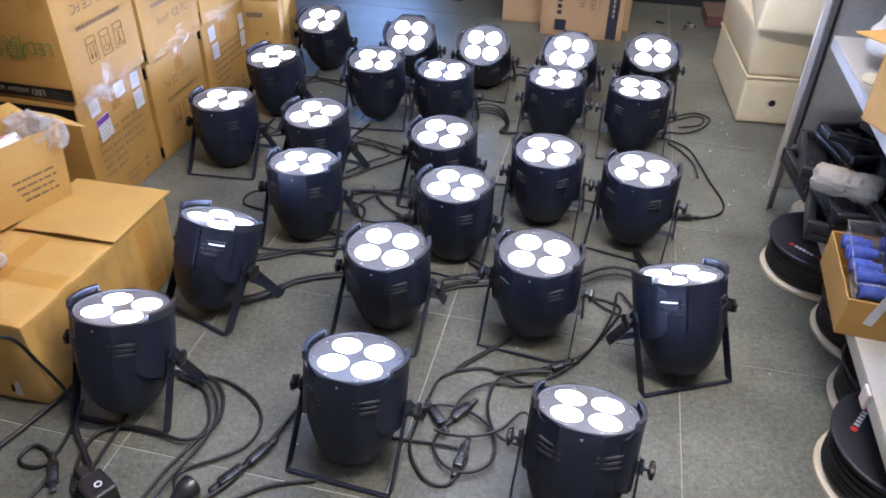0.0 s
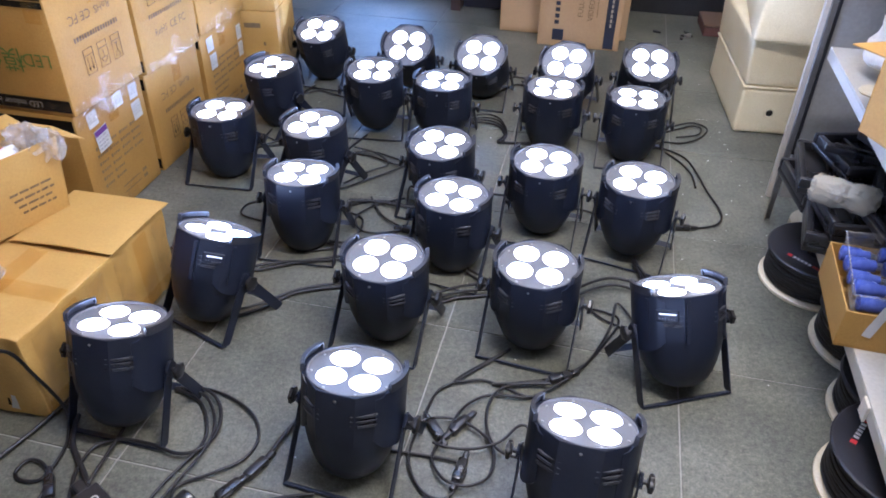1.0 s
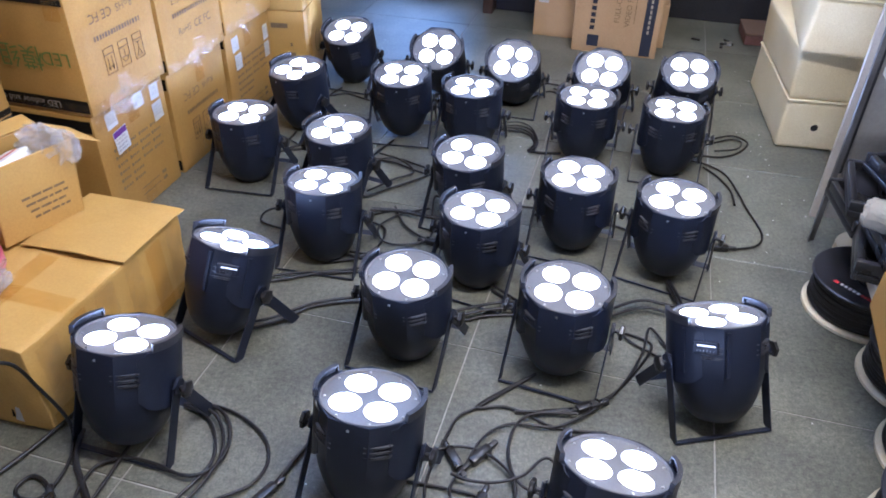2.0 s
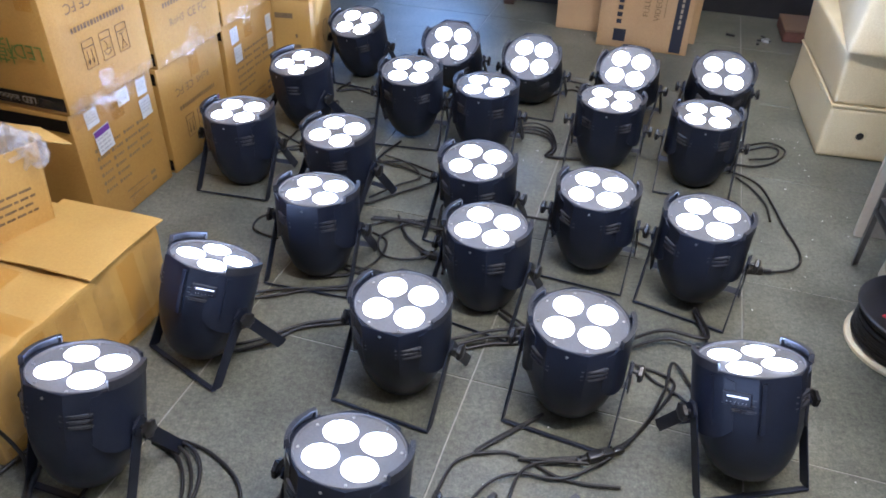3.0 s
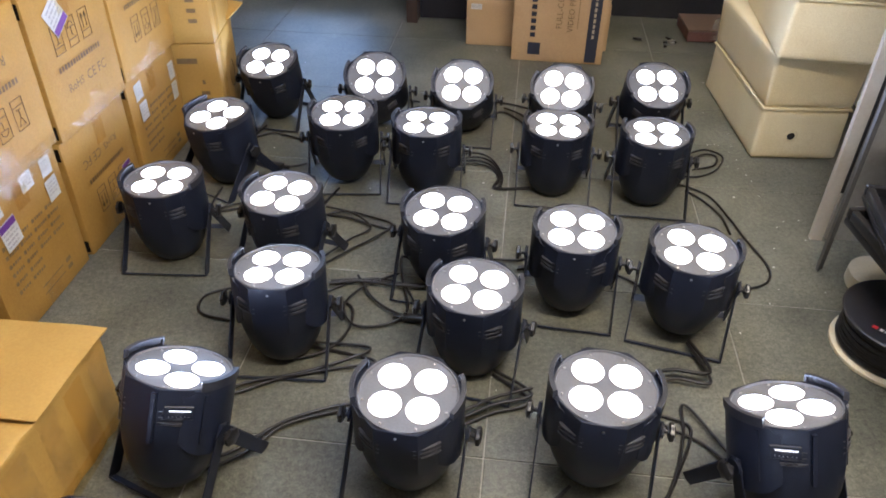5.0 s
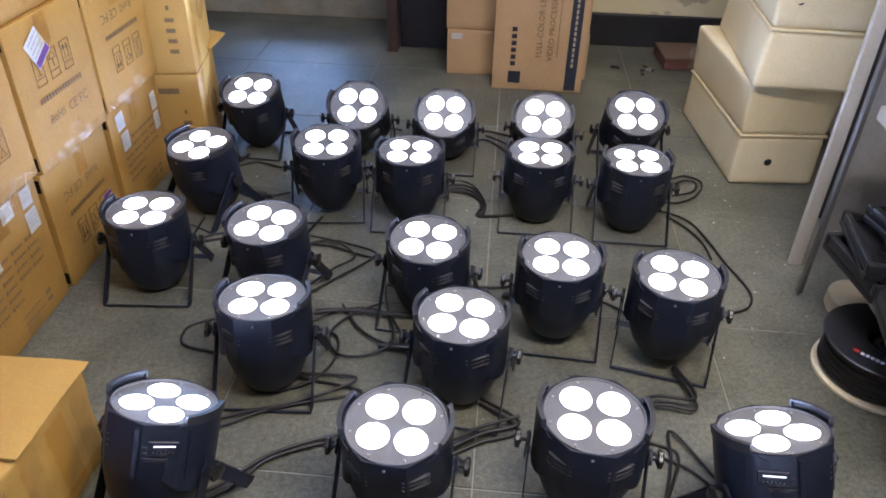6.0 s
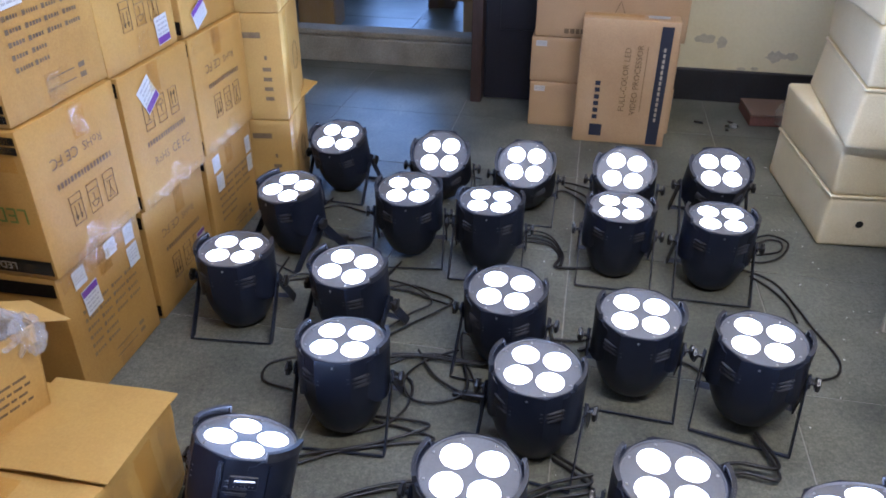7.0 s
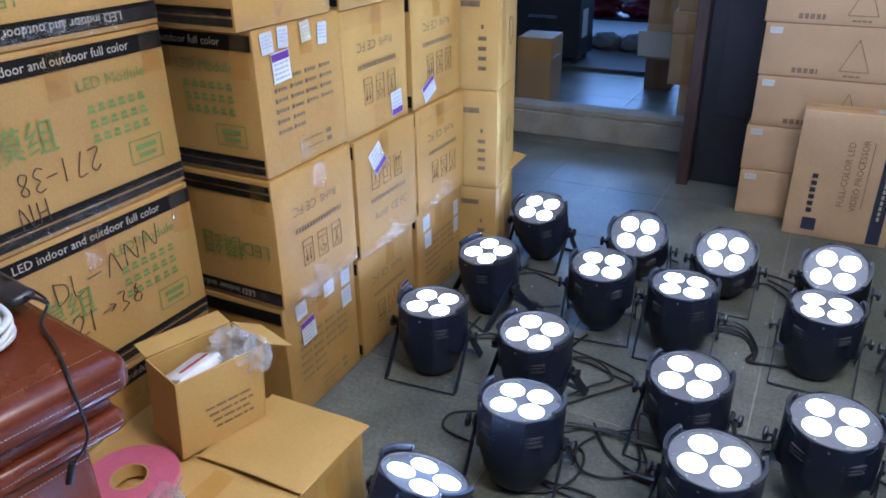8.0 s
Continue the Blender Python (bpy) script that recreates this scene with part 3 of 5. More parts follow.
FRONT_ROWS = [
    (-0.688, 1.244, 0.255, -13.4, -17.3),
    (-0.163, 1.116, 0.234, -16.7, -13.6),
    (0.297, 0.985, 0.210, -16.8, -20.6),
    (-0.564, 1.615, 0.242, -33.0, -24.1),
    (-0.125, 1.510, 0.236, -18.1, 1.7),
    (0.253, 1.474, 0.249, -18.4, 0.2),
    (0.580, 1.400, 0.244, 13.4, -23.6),
]
MIDDLE_ROWS = [
    (-0.397, 1.930, 0.233, -9.7, -5.5),
    (0.051, 1.815, 0.236, -21.7, 0.9),
    (0.592, 1.877, 0.258, -25.3, 2.8),
    (0.335, 2.000, 0.248, -16.8, 3.5),
    (-0.408, 2.257, 0.237, -24.5, 4.6),
    (0.014, 2.129, 0.232, -19.6, 6.4),
    (-0.737, 2.357, 0.238, -8.4, -0.2),
    (-0.638, 2.749, 0.239, -40.0, 6.8),
    (-0.241, 2.706, 0.248, -5.8, 8.0),
]
FAR_ROWS = [
    (0.021, 2.638, 0.237, -11.8, 1.8),
    (0.431, 2.582, 0.238, -13.7, 2.6),
    (0.721, 2.494, 0.241, -13.7, 2.3),
    (-0.511, 3.186, 0.235, -16.6, 17.7),
    (-0.125, 3.042, 0.224, -9.4, 35.3),
    (0.181, 2.975, 0.204, -13.7, 35.1),
    (0.524, 2.896, 0.217, -21.9, 33.3),
    (0.849, 2.851, 0.236, -8.5, 27.6),
]
for k, row in enumerate(FRONT_ROWS + MIDDLE_ROWS + FAR_ROWS):
    par_light(*row, *{3: (180, 43), 6: (180, -43)}.get(k, (0, 0)))

# ---- cartons ----


def face(side, w, d, h, off=0.0012):
    """The pose of a carton's face: x to the reader's right, y up, z out of it."""
    if side == "+x":
        cols, o = ((0, 1, 0), (0, 0, 1), (1, 0, 0)), (w / 2 + off, 0, h / 2)
    elif side == "-y":
        cols, o = ((1, 0, 0), (0, 0, 1), (0, -1, 0)), (0, -d / 2 - off, h / 2)
    else:
        cols, o = ((1, 0, 0), (0, 1, 0), (0, 0, 1)), (0, 0, h + off)
    m = Matrix.Identity(4)
    for i, c in enumerate(cols):
        for j in range(3):
            m[j][i] = c[j]
    m.translation = o
    return m


def carton_body(w, d, h, dent=0.0016, seed=0):
    """A closed carton: soft corners, slightly uneven panels."""
    bm = bmesh.new()
    box(bm, (-w / 2, -d / 2, 0), (w / 2, d / 2, h), 0.0045, 2)
    long = [e for e in bm.edges if e.calc_length() > 0.08]
    bmesh.ops.subdivide_edges(bm, edges=long, cuts=7, use_grid_fill=True)
    for v in bm.verts:
        q = v.co * 7 + Vector((seed * 3.1, seed * 1.7, seed))
        edge = min(1.0, 0.35 + 3 * min(w / 2 - abs(v.co.x), d / 2 - abs(v.co.y), 0.1))
        v.co += dent * edge * Vector((noise.noise(q), noise.noise(q + Vector((9, 0, 0))), 0.4 * noise.noise(q + Vector((0, 9, 0)))))
    return bm


def strip(bm, m, x0, y0, x1, y1, n=10, wave=0.0006):
    """A strip of tape that lies a little uneven on its face."""
    rows = []
    for i in range(n + 1):
        k = i / n
        rows.append([bm.verts.new(m @ Vector((x0 + (x1 - x0) * a + 0.0015 * noise.noise(Vector((k * 9, a, x0 * 30))), y0 + (y1 - y0) * k, 0.0004 + wave * abs(noise.noise(Vector((k * 14, a * 3, y0 * 20))))))) for a in (0, 0.33, 0.66, 1)])
    for a, b in zip(rows, rows[1:]):
        for k in range(3):
            bm.faces.new((a[k], a[k + 1], b[k + 1], b[k]))
    return bm


def dashes(bm, m, x0, x1, y, h, rng, word=(0.012, 0.035), gap=0.006):
    """One line of unreadable small print as plain bars."""
    x = x0
    while x < x1 - 0.006:
        w = min(rng.uniform(*word), x1 - x)
        quad(bm, m, x, y - h / 2, x + w, y + h / 2)
        x += w + gap


def sticker(parent, m, x, y, w, h, rng, purple=False, turn=0.0):
    q = m @ pose(x, y, 0.0006, 0, 0, turn)
    s = part("sticker", strip(bmesh.new(), q, -w / 2, -h / 2, w / 2, h / 2, 4, 0.0003), STICKER, parent, "white paper sticker")
    bm = bmesh.new()
    top = h / 2 - (0.3 * h if purple else 0.12 * h)
    q2 = q @ pose(0, 0, 0.0011)
    for k in range(4):
        dashes(bm, q2, -w * 0.4, w * 0.4, top - (k + 0.5) * (h * 0.16), h * 0.07, rng, (0.006, 0.02), 0.003)
    tagged(part("small_print", bm, STICKER_INK, s), kind="stuff")
    if purple:
        part("purple_band", quad(bmesh.new(), q2, -w * 0.48, h * 0.22, w * 0.48, h * 0.47), STICKER_PURPLE, s, "purple band of the sticker")


def end_art(parent, m, kind, rng, flip=False):
    """The printing on the short side of a module carton."""
    q = m @ pose(0, 0, 0, 0, 0, 180 if flip else 0)
    dark = bmesh.new()
    if kind == "marks":
        text_into(dark, "RoHS", 0.032, q @ pose(-0.05, -0.075, 0.0002))
        text_into(dark, "CE FC", 0.038, q @ pose(0.055, -0.075, 0.0002))
        dashes(dark, q, -0.105, 0.105, -0.018, 0.014, rng, (0.006, 0.010), 0.0045)
        for k in range(3):
            x, y = -0.075 + 0.066 * k, 0.058
            lines = [[(-0.021, -0.04), (0.021, -0.04), (0.021, 0.034), (-0.021, 0.034), (-0.021, -0.04)], [(-0.021, -0.022), (0.021, -0.022)]]
            if k == 0:
                lines += [[(-0.011, 0.026), (0.0, 0.004), (0.011, 0.026), (-0.011, 0.026)], [(0.0, 0.004), (0.0, -0.014)], [(-0.008, -0.014), (0.008, -0.014)]]
            elif k == 1:
                lines += [[(-0.014, 0.008), (-0.009, 0.019), (0.0, 0.023), (0.009, 0.019), (0.014, 0.008), (-0.014, 0.008)], [(0.0, 0.008), (0.0, -0.012), (0.005, -0.014)]]
            else:
                for s in (-0.008, 0.008):
                    lines += [[(s, -0.014), (s, 0.022)], [(s - 0.005, 0.012), (s, 0.024), (s + 0.005, 0.012)]]
            mark = bmesh.new()
            for ln in lines:
                tube(mark, [q @ Vector((x + c, y + e, 0.0001)) for c, e in ln], 0.0011, 4)
            tagged(part("handling_mark", mark, PRINT_FAINT, parent, "printed handling mark"), kind="stuff")
    else:
        for k in range(6):
            y = 0.055 - 0.026 * k
            n = 4 if k < 4 else 2
            for c in range(n):
                x = -0.12 + 0.062 * c
                quad(dark, q, x, y - 0.0055, x + 0.010, y + 0.0055)
                dashes(dark, q, x + 0.014, x + 0.054, y, 0.0085, rng, (0.004, 0.008), 0.0028)
        quad(dark, q, -0.04, -0.122, 0.06, -0.119)
        quad(dark, q, -0.04, -0.145, 0.06, -0.142)
        quad(dark, q, 0.075, -0.126, 0.098, -0.114)
        quad(dark, q, 0.075, -0.149, 0.098, -0.137)
    tagged(part("print", dark, PRINT_DARK if kind == "spec" else PRINT_FAINT, parent, "brown printed text"), kind="stuff")


def module_art(parent, m, w, h, rng, flip=False, pen=0):
    """The printing on the long side of a module carton."""
    q = m @ pose(0, 0, 0, 0, 0, 180 if flip else 0)
    hw, hh = w / 2 - 0.004, h / 2
    bm = bmesh.new()
    strip(bm, q, -hw, hh - 0.05, hw, hh - 0.012, 2, 0.0)
    part("black_band", bm, PRINT_BLACK, parent, "black printed band")
    for y in (0.034, 0.012):
        part("black_band", strip(bmesh.new(), q, -hw, -hh + y, hw, -hh + y + 0.018, 2, 0.0), PRINT_BLACK, parent, "black printed band")
    bm = bmesh.new()
    text_into(bm, "LED indoor and outdoor full color", 0.027, q @ pose(0, hh - 0.031, 0.0010))
    tagged(part("band_lettering", bm, PRINT_CREAM, parent, "cream lettering"), kind="stuff")
    bm = bmesh.new()
    text_into(bm, "LED Module", 0.036, q @ pose(0.13, hh - 0.09, 0.0013))
    text_into(bm, "LED", 0.055, q @ pose(-0.215, 0.015, 0.0013))
    text_into(bm, "\u6a21\u7ec4", 0.075, q @ pose(-0.1, 0.015, 0.0013))
    for r in range(3):
        for c in range(6):
            x, y = 0.055 + 0.027 * c, 0.045 - 0.031 * r
            quad(bm, q @ pose(0, 0, 0.0003), x, y - 0.009, x + 0.019, y - 0.002)
            quad(bm, q @ pose(0, 0, 0.0003), x + 0.002, y + 0.001, x + 0.016, y + 0.009)
    for a in ((0.14, -0.105, 0.235, -0.102), (0.14, -0.052, 0.235, -0.049), (0.14, -0.102, 0.143, -0.052), (0.232, -0.102, 0.235, -0.052), (0.158, -0.074, 0.218, -0.062), (0.162, -0.092, 0.214, -0.082)):
        quad(bm, q @ pose(0, 0, 0.0003), *a)
    tagged(part("green_print", bm, PRINT_GREEN, parent, "green printed lettering"), kind="stuff")
    for x in (0.0, 0.245):
        part("tape", strip(bmesh.new(), m @ pose(0, 0, 0.0016), x - 0.026, hh - 0.002 - rng.uniform(0.09, 0.12), x + 0.026, hh - 0.003, 8, 0.0008), TAPE, parent, "brown packing tape")
    part("tape", strip(bmesh.new(), m @ pose(0, 0, 0.0018), -hw, -hh + 0.004, hw, -hh + 0.042, 12, 0.004), TAPE_CLEAR, parent, "shiny wrinkled clear tape")
    if pen:
        bm = bmesh.new()
        lower = [[(-0.17, -0.03), (-0.155, -0.018), (-0.14, -0.035), (-0.165, -0.075), (-0.135, -0.075)], [(-0.115, -0.02), (-0.118, -0.078)], [(-0.085, -0.05), (-0.045, -0.045)],
                 [(-0.06, -0.035), (-0.043, -0.045), (-0.06, -0.056)], [(-0.03, -0.02), (-0.01, -0.022), (-0.02, -0.045), (-0.004, -0.06), (-0.028, -0.075)],
                 [(0.02, -0.025), (0.03, -0.04), (0.014, -0.06), (0.03, -0.072), (0.04, -0.055), (0.02, -0.04), (0.03, -0.02)]]
        three = [(-0.012, 0.026), (0.004, 0.03), (0.012, 0.018), (-0.002, 0.004), (0.012, -0.012), (0.0, -0.028), (-0.014, -0.022)]
        eight = [(0.008, 0.024), (-0.006, 0.026), (-0.008, 0.012), (0.01, -0.008), (0.004, -0.026), (-0.012, -0.02), (-0.006, -0.004), (0.01, 0.014), (0.006, 0.026)]
        upper = [[(x + dx, y - 0.03) for x, y in g] for g, dx in (([(-0.014, 0.018), (0.0, 0.03), (0.012, 0.014), (-0.014, -0.026), (0.016, -0.026)], -0.19), ([(-0.012, 0.028), (0.014, 0.028), (-0.004, -0.03)], -0.15), ([(0.0, 0.028), (-0.002, -0.03)], -0.10),
                 ([(-0.014, 0.0), (0.014, 0.002)], -0.065), (three, -0.03), (eight, 0.01))]
        upper += [[(x + dx, y + 0.045) for x, y in g] for g, dx in (([(-0.012, 0.026), (-0.012, -0.028)], -0.02), ([(0.012, 0.028), (0.012, -0.026)], -0.02), ([(-0.012, 0.0), (0.012, 0.002)], -0.02), ([(-0.014, -0.028), (-0.012, 0.026), (0.012, -0.026), (0.014, 0.03)], 0.025))]
        strokes = upper if pen == 1 else lower
        if pen == 2:
            strokes += [[(-0.19, 0.03), (-0.19, 0.09)], [(-0.19, 0.09), (-0.16, 0.075), (-0.16, 0.045), (-0.19, 0.03)], [(-0.14, 0.09), (-0.142, 0.035), (-0.118, 0.035)], [(-0.1, 0.06), (-0.06, 0.062)],
                        [(-0.04, 0.035), (-0.02, 0.095), (0.0, 0.035)], [(0.02, 0.04), (0.025, 0.1), (0.055, 0.045), (0.06, 0.105)], [(0.08, 0.05), (0.09, 0.11), (0.12, 0.055), (0.13, 0.115)]]
        turned = q @ pose(-0.115, -0.085, 0, 0, 0, 181) @ Matrix.Diagonal((0.85, 0.85, 1, 1)) if pen == 1 else q @ pose(0.055, 0.018, 0, 0, 0, 2) @ Matrix.Diagonal((0.88, 0.88, 1, 1))
        for s in strokes:
            pts = [turned @ Vector((x, y, 0.0014)) for x, y in s]
            tube(bm, spline(pts, 4), 0.0013, 5)
        tagged(part("pen_mark", bm, MARKER, parent, "brown marker pen scrawl"), kind="stuff")


def module_carton(m, seed, d=0.352, h=0.365, w=0.57, end="marks", flip=False, long_art=False, pen=0, stickers=(), group="module cartons stacked along the wall", note=""):
    rng = random.Random(seed)
    ob = thing("carton", m, "brown cardboard module carton, taped shut, " + (note or "printed with faint brown marks"), "carton", group)
    part("box_body", carton_body(w, d, h, seed=seed), CARD, ob, smooth=40)
    m1 = face("+x", w, d, h, 0.0024)
    end_art(ob, m1, end, rng, flip)
    bm = bmesh.new()
    c = rng.uniform(-0.02, 0.02)
    strip(bm, m1 @ pose(0, 0, 0.0006), c - 0.026, h / 2 - 0.085, c + 0.026, h / 2 - 0.004)
    part("tape", bm, TAPE, ob, "shiny packing tape")
    bm = bmesh.new()
    strip(bm, m1 @ pose(0, 0, 0.0006), -c - 0.03, -h / 2 + 0.004, -c + 0.032, -h / 2 + 0.075, 12, 0.0026)
    part("tape", bm, TAPE_CLEAR, ob, "shiny wrinkled clear tape")
    if seed % 2:
        part("tape", strip(bmesh.new(), m1 @ pose(0, 0, 0.001), -d / 2 + 0.006, -h / 2 + 0.003, d / 2 - 0.006, -h / 2 + 0.034, 6, 0.004), TAPE_CLEAR, ob, "shiny wrinkled clear tape")
    if seed % 3 == 0:
        part("tape", strip(bmesh.new(), m1 @ pose(0, 0, 0.0008), -d / 2 + 0.01, h / 2 - 0.05, d / 2 - 0.02, h / 2 - 0.004, 12, 0.002), TAPE_CLEAR, ob, "shiny wrinkled clear tape")
    m2 = face("-y", w, d, h, 0.0024)
    if long_art:
        module_art(ob, m2, w, h, rng, flip and not pen, pen)
    else:
        for y in (h / 2 - 0.05, -h / 2 + 0.012):
            part("black_band", strip(bmesh.new(), m2, -w / 2 + 0.004, y, w / 2 - 0.004, y + 0.038, 2, 0.0), PRINT_BLACK, ob, "black printed band")
    for x, y, sw, sh, purple, turn in stickers:
        sticker(ob, m1, x, y, sw, sh, rng, purple, turn)
    return ob


FU = -1.478   # the front of the carton wall
TOP4 = ((-0.13, 0.145, 0.045, 0.05, False, 4), (-0.07, 0.15, 0.04, 0.05, False, -3), (0.02, 0.15, 0.04, 0.05, False, 5), (0.09, 0.135, 0.04, 0.055, False, -4))
SPEC_LOW = ((-0.10, 0.15, 0.05, 0.05, False, 3), (0.035, 0.155, 0.05, 0.045, False, 2), (0.12, 0.15, 0.045, 0.05, False, -2), (-0.075, 0.075, 0.065, 0.075, True, 5), (0.12, 0.085, 0.05, 0.06, False, 3))
stack = [
    # middle along the wall, tier base, height, end printing, upside down, stickers
    (1.868, 0.000, 0.378, "spec", False, SPEC_LOW), (1.873, 0.380, 0.365, "marks", True, ()), (1.876, 0.747, 0.362, "spec", False, TOP4 + ((-0.085, 0.083, 0.068, 0.072, True, 3),)),
    (1.83, 1.111, 0.365, "marks", False, ()),
    (2.238, 0.000, 0.358, "marks", True, ((0.10, -0.05, 0.05, 0.055, True, 4), (0.10, -0.14, 0.045, 0.055, False, 0))), (2.246, 0.360, 0.378, "marks", False, ((-0.06, 0.11, 0.072, 0.082, True, 210),)),
    (2.226, 0.740, 0.362, "marks", True, ((0.10, -0.125, 0.065, 0.075, True, 184),)), (2.23, 1.104, 0.365, "spec", False, ()),
    (2.612, 0.000, 0.366, "spec", False, ((-0.11, 0.13, 0.05, 0.055, False, 3), (-0.10, 0.06, 0.05, 0.06, False, 0), (0.13, 0.10, 0.04, 0.06, False, 2), (0.13, 0.03, 0.04, 0.06, False, 0))),
    (2.615, 0.368, 0.368, "marks", True, ()), (2.608, 0.738, 0.364, "marks", True, ((-0.07, -0.13, 0.085, 0.06, True, 24),)), (2.61, 1.104, 0.365, "marks", False, ()),
]
for i, (v, z, h, art, flip, labels) in enumerate(stack):
    first = i < 4
    module_carton(at(FU - 0.285 + (-0.012, 0.004, -0.006, 0.002)[i % 4], v, z, (0.6, -0.5, 0.3, -0.8)[i % 4]), i, 0.352, h, end=art, flip=flip, long_art=first and i != 0, stickers=labels,
                  note=("standing on the floor" if z == 0 else "with white stickers" if labels else "stacked upside down" if flip else "stacked on another"))
side = [(0.0, 0.378, 0, 0), (0.38, 0.372, 0, 1), (0.754, 0.374, 0, 2), (1.13, 0.37, 1, 0)]
for k, (z, h, flip, pen) in enumerate(side):
    for j, v in enumerate((1.318, 0.72)):
        module_carton(at(-1.662 - 0.176, v, z, 90 + (1.2, -0.6, 0.8, -0.4)[k]), 20 + 2 * k + j, 0.352, h, w=0.575, end="spec", flip=bool(flip), long_art=True, pen=(0, 2, 1, 0)[k] if not j else 0,
                      group="module cartons in the second stack", note="with green lettering and black bands")


def tall_carton(z, h, seed):
    """The narrower cartons at the far end of the stack, turned a little."""
    w, d = 0.46, 0.285
    rng = random.Random(seed)
    m = at(-1.355, 2.832, z, 9.5) @ pose(-w / 2, d / 2, 0)
    ob = thing("carton", m, "pale brown carton with a column of dark print, stacked", "carton", "cartons at the end of the stack")
    part("box_body", carton_body(w, d, h, seed=seed), CARD_PALE, ob, smooth=40)
    bm = bmesh.new()
    q = face("-y", w, d, h, 0.0024)
    for k in range(4):
        quad(bm, q, 0.155, -0.01 - 0.035 * k, 0.185, 0.004 - 0.035 * k)
    quad(bm, q, 0.165, 0.03, 0.175, 0.045)
    quad(bm, q, 0.09, 0.105, 0.16, 0.125)
    tagged(part("print", bm, PRINT_DARK, ob, "dark printed column"), kind="stuff")
    bm = bmesh.new()
    q = face("+x", w, d, h, 0.0024)
    tube(bm, spline([q @ Vector((0.03 + 0.035 * math.cos(a), 0.05 * math.sin(a), 0.0008)) for a in [k * math.pi / 5 for k in range(10)]], 4, True), 0.0011, 5, True)
    part("print", bm, PRINT_FAINT, ob, "faint printed ring")
    bm = bmesh.new()
    strip(bm, q @ pose(0, 0, 0.0004), -0.11, -h / 2 + 0.004, -0.06, h / 2 - 0.004)
    part("tape", bm, TAPE, ob, "shiny packing tape")
    if z == 0:
        bm = bmesh.new()
        slab(bm, pose(w / 2 - 0.03, d / 2 - 0.002, h + 0.03, 20, 0, -30), 0, -0.05, 0.07, 0.05, 0.004)
        part("flap", bm, CARD_PALE, ob, "torn cardboard flap")


for k, (z, h) in enumerate(((0.0, 0.348), (0.35, 0.376), (0.728, 0.376), (1.106, 0.37))):
    tall_carton(z, h, 50 + k)

# the large carton with its lid flap laid over
BIG = at(-1.402, 1.238, 0, -1.0)
ob = thing("large_carton", BIG, "large taped brown carton with one lid flap laid flat on top", "carton")
bm = carton_body(0.53, 0.56, 0.236, 0.009, 61)
bmesh.ops.subdivide_edges(bm, edges=[e for e in bm.edges if e.calc_length() > 0.02], cuts=2, use_grid_fill=True)
for v in bm.verts:
    low = 1.0 - v.co.z / 0.236
    push = 0.010 * noise.noise(Vector((v.co.y * 24, v.co.z * 5, 1.3))) + 0.006 * noise.noise(v.co * 11) + 0.004 * low
    if v.co.x > 0.24:
        v.co.x += push
    elif v.co.y < -0.25:
        v.co.y -= push
    if v.co.z > 0.22:
        v.co.z += 0.004 * noise.noise(Vector((v.co.x * 9, v.co.y * 9, 0)))
part("box_body", bm, CARD_PALE, ob, smooth=40)
bm = box(bmesh.new(), (-0.005, 0.03, 0.2435), (0.28, 0.287, 0.2475), 0.0008, 1)
bmesh.ops.subdivide_edges(bm, edges=[e for e in bm.edges if e.calc_length() > 0.1], cuts=8, use_grid_fill=True)
for v in bm.verts:
    v.co.z += 0.006 * math.sin(10 * v.co.x) * (1 - (v.co.y - 0.03) / 0.26) + 0.003 * noise.noise(v.co * 14)
    v.co.y += 0.04 * v.co.x
part("lid_flap", bm, CARD_PALE, ob, "pale loose lid flap")
q = face("+x", 0.53, 0.56, 0.236, 0.012)
for k, (x0, w_, turn, mat) in enumerate(((-0.225, 0.062, 1.5, TAPE_CLEAR), (-0.135, 0.050, -2.0, TAPE), (-0.04, 0.066, 1.0, TAPE_CLEAR), (0.06, 0.055, -1.2, TAPE_CLEAR), (0.15, 0.060, 2.2, TAPE), (0.225, 0.05, -0.8, TAPE_CLEAR))):
    part("tape", strip(bmesh.new(), q @ pose(x0, 0, 0.0007 * k, 0, 0, turn), -w_ / 2, -0.112, w_ / 2, 0.113, 24, 0.007), mat, ob, "shiny wrinkled packing tape")
part("tape", strip(bmesh.new(), q @ pose(0, 0, 0.005), -0.275, -0.114, 0.275, -0.062, 10, 0.004), TAPE, ob, "shiny wrinkled packing tape")
q = face("+z", 0.53, 0.56, 0.236, 0.005)
part("tape", strip(bmesh.new(), q, 0.06, -0.275, 0.115, 0.02, 12, 0.0008), TAPE, ob, "brown packing tape")
part("tape", strip(bmesh.new(), q @ pose(0, 0, 0.0006), -0.25, -0.15, 0.26, -0.10, 12, 0.0008), TAPE, ob, "brown packing tape")
q = face("-y", 0.53, 0.56, 0.236, 0.006)
st = part("sticker", strip(bmesh.new(), q, 0.06, -0.1, 0.2, -0.055, 4, 0.0003), STICKER, ob, "white paper sticker")
bm = bmesh.new()
for x in (0.08, 0.1, 0.135, 0.155, 0.17):
    quad(bm, q @ pose(0, 0, 0.0012), x, -0.09, x + 0.012, -0.066)
tagged(part("small_print", bm, PRINT_BLACK, st), kind="stuff")


def open_carton(m, w, d, h, mat, label, flaps, t=0.0035):
    """An open carton: four walls, a bottom and flaps folded out by the given angles (front, back, left, right)."""
    ob = thing("open_carton", m, label, "carton")
    part("bottom", box(bmesh.new(), (-w / 2, -d / 2, 0), (w / 2, d / 2, t)), mat, ob)
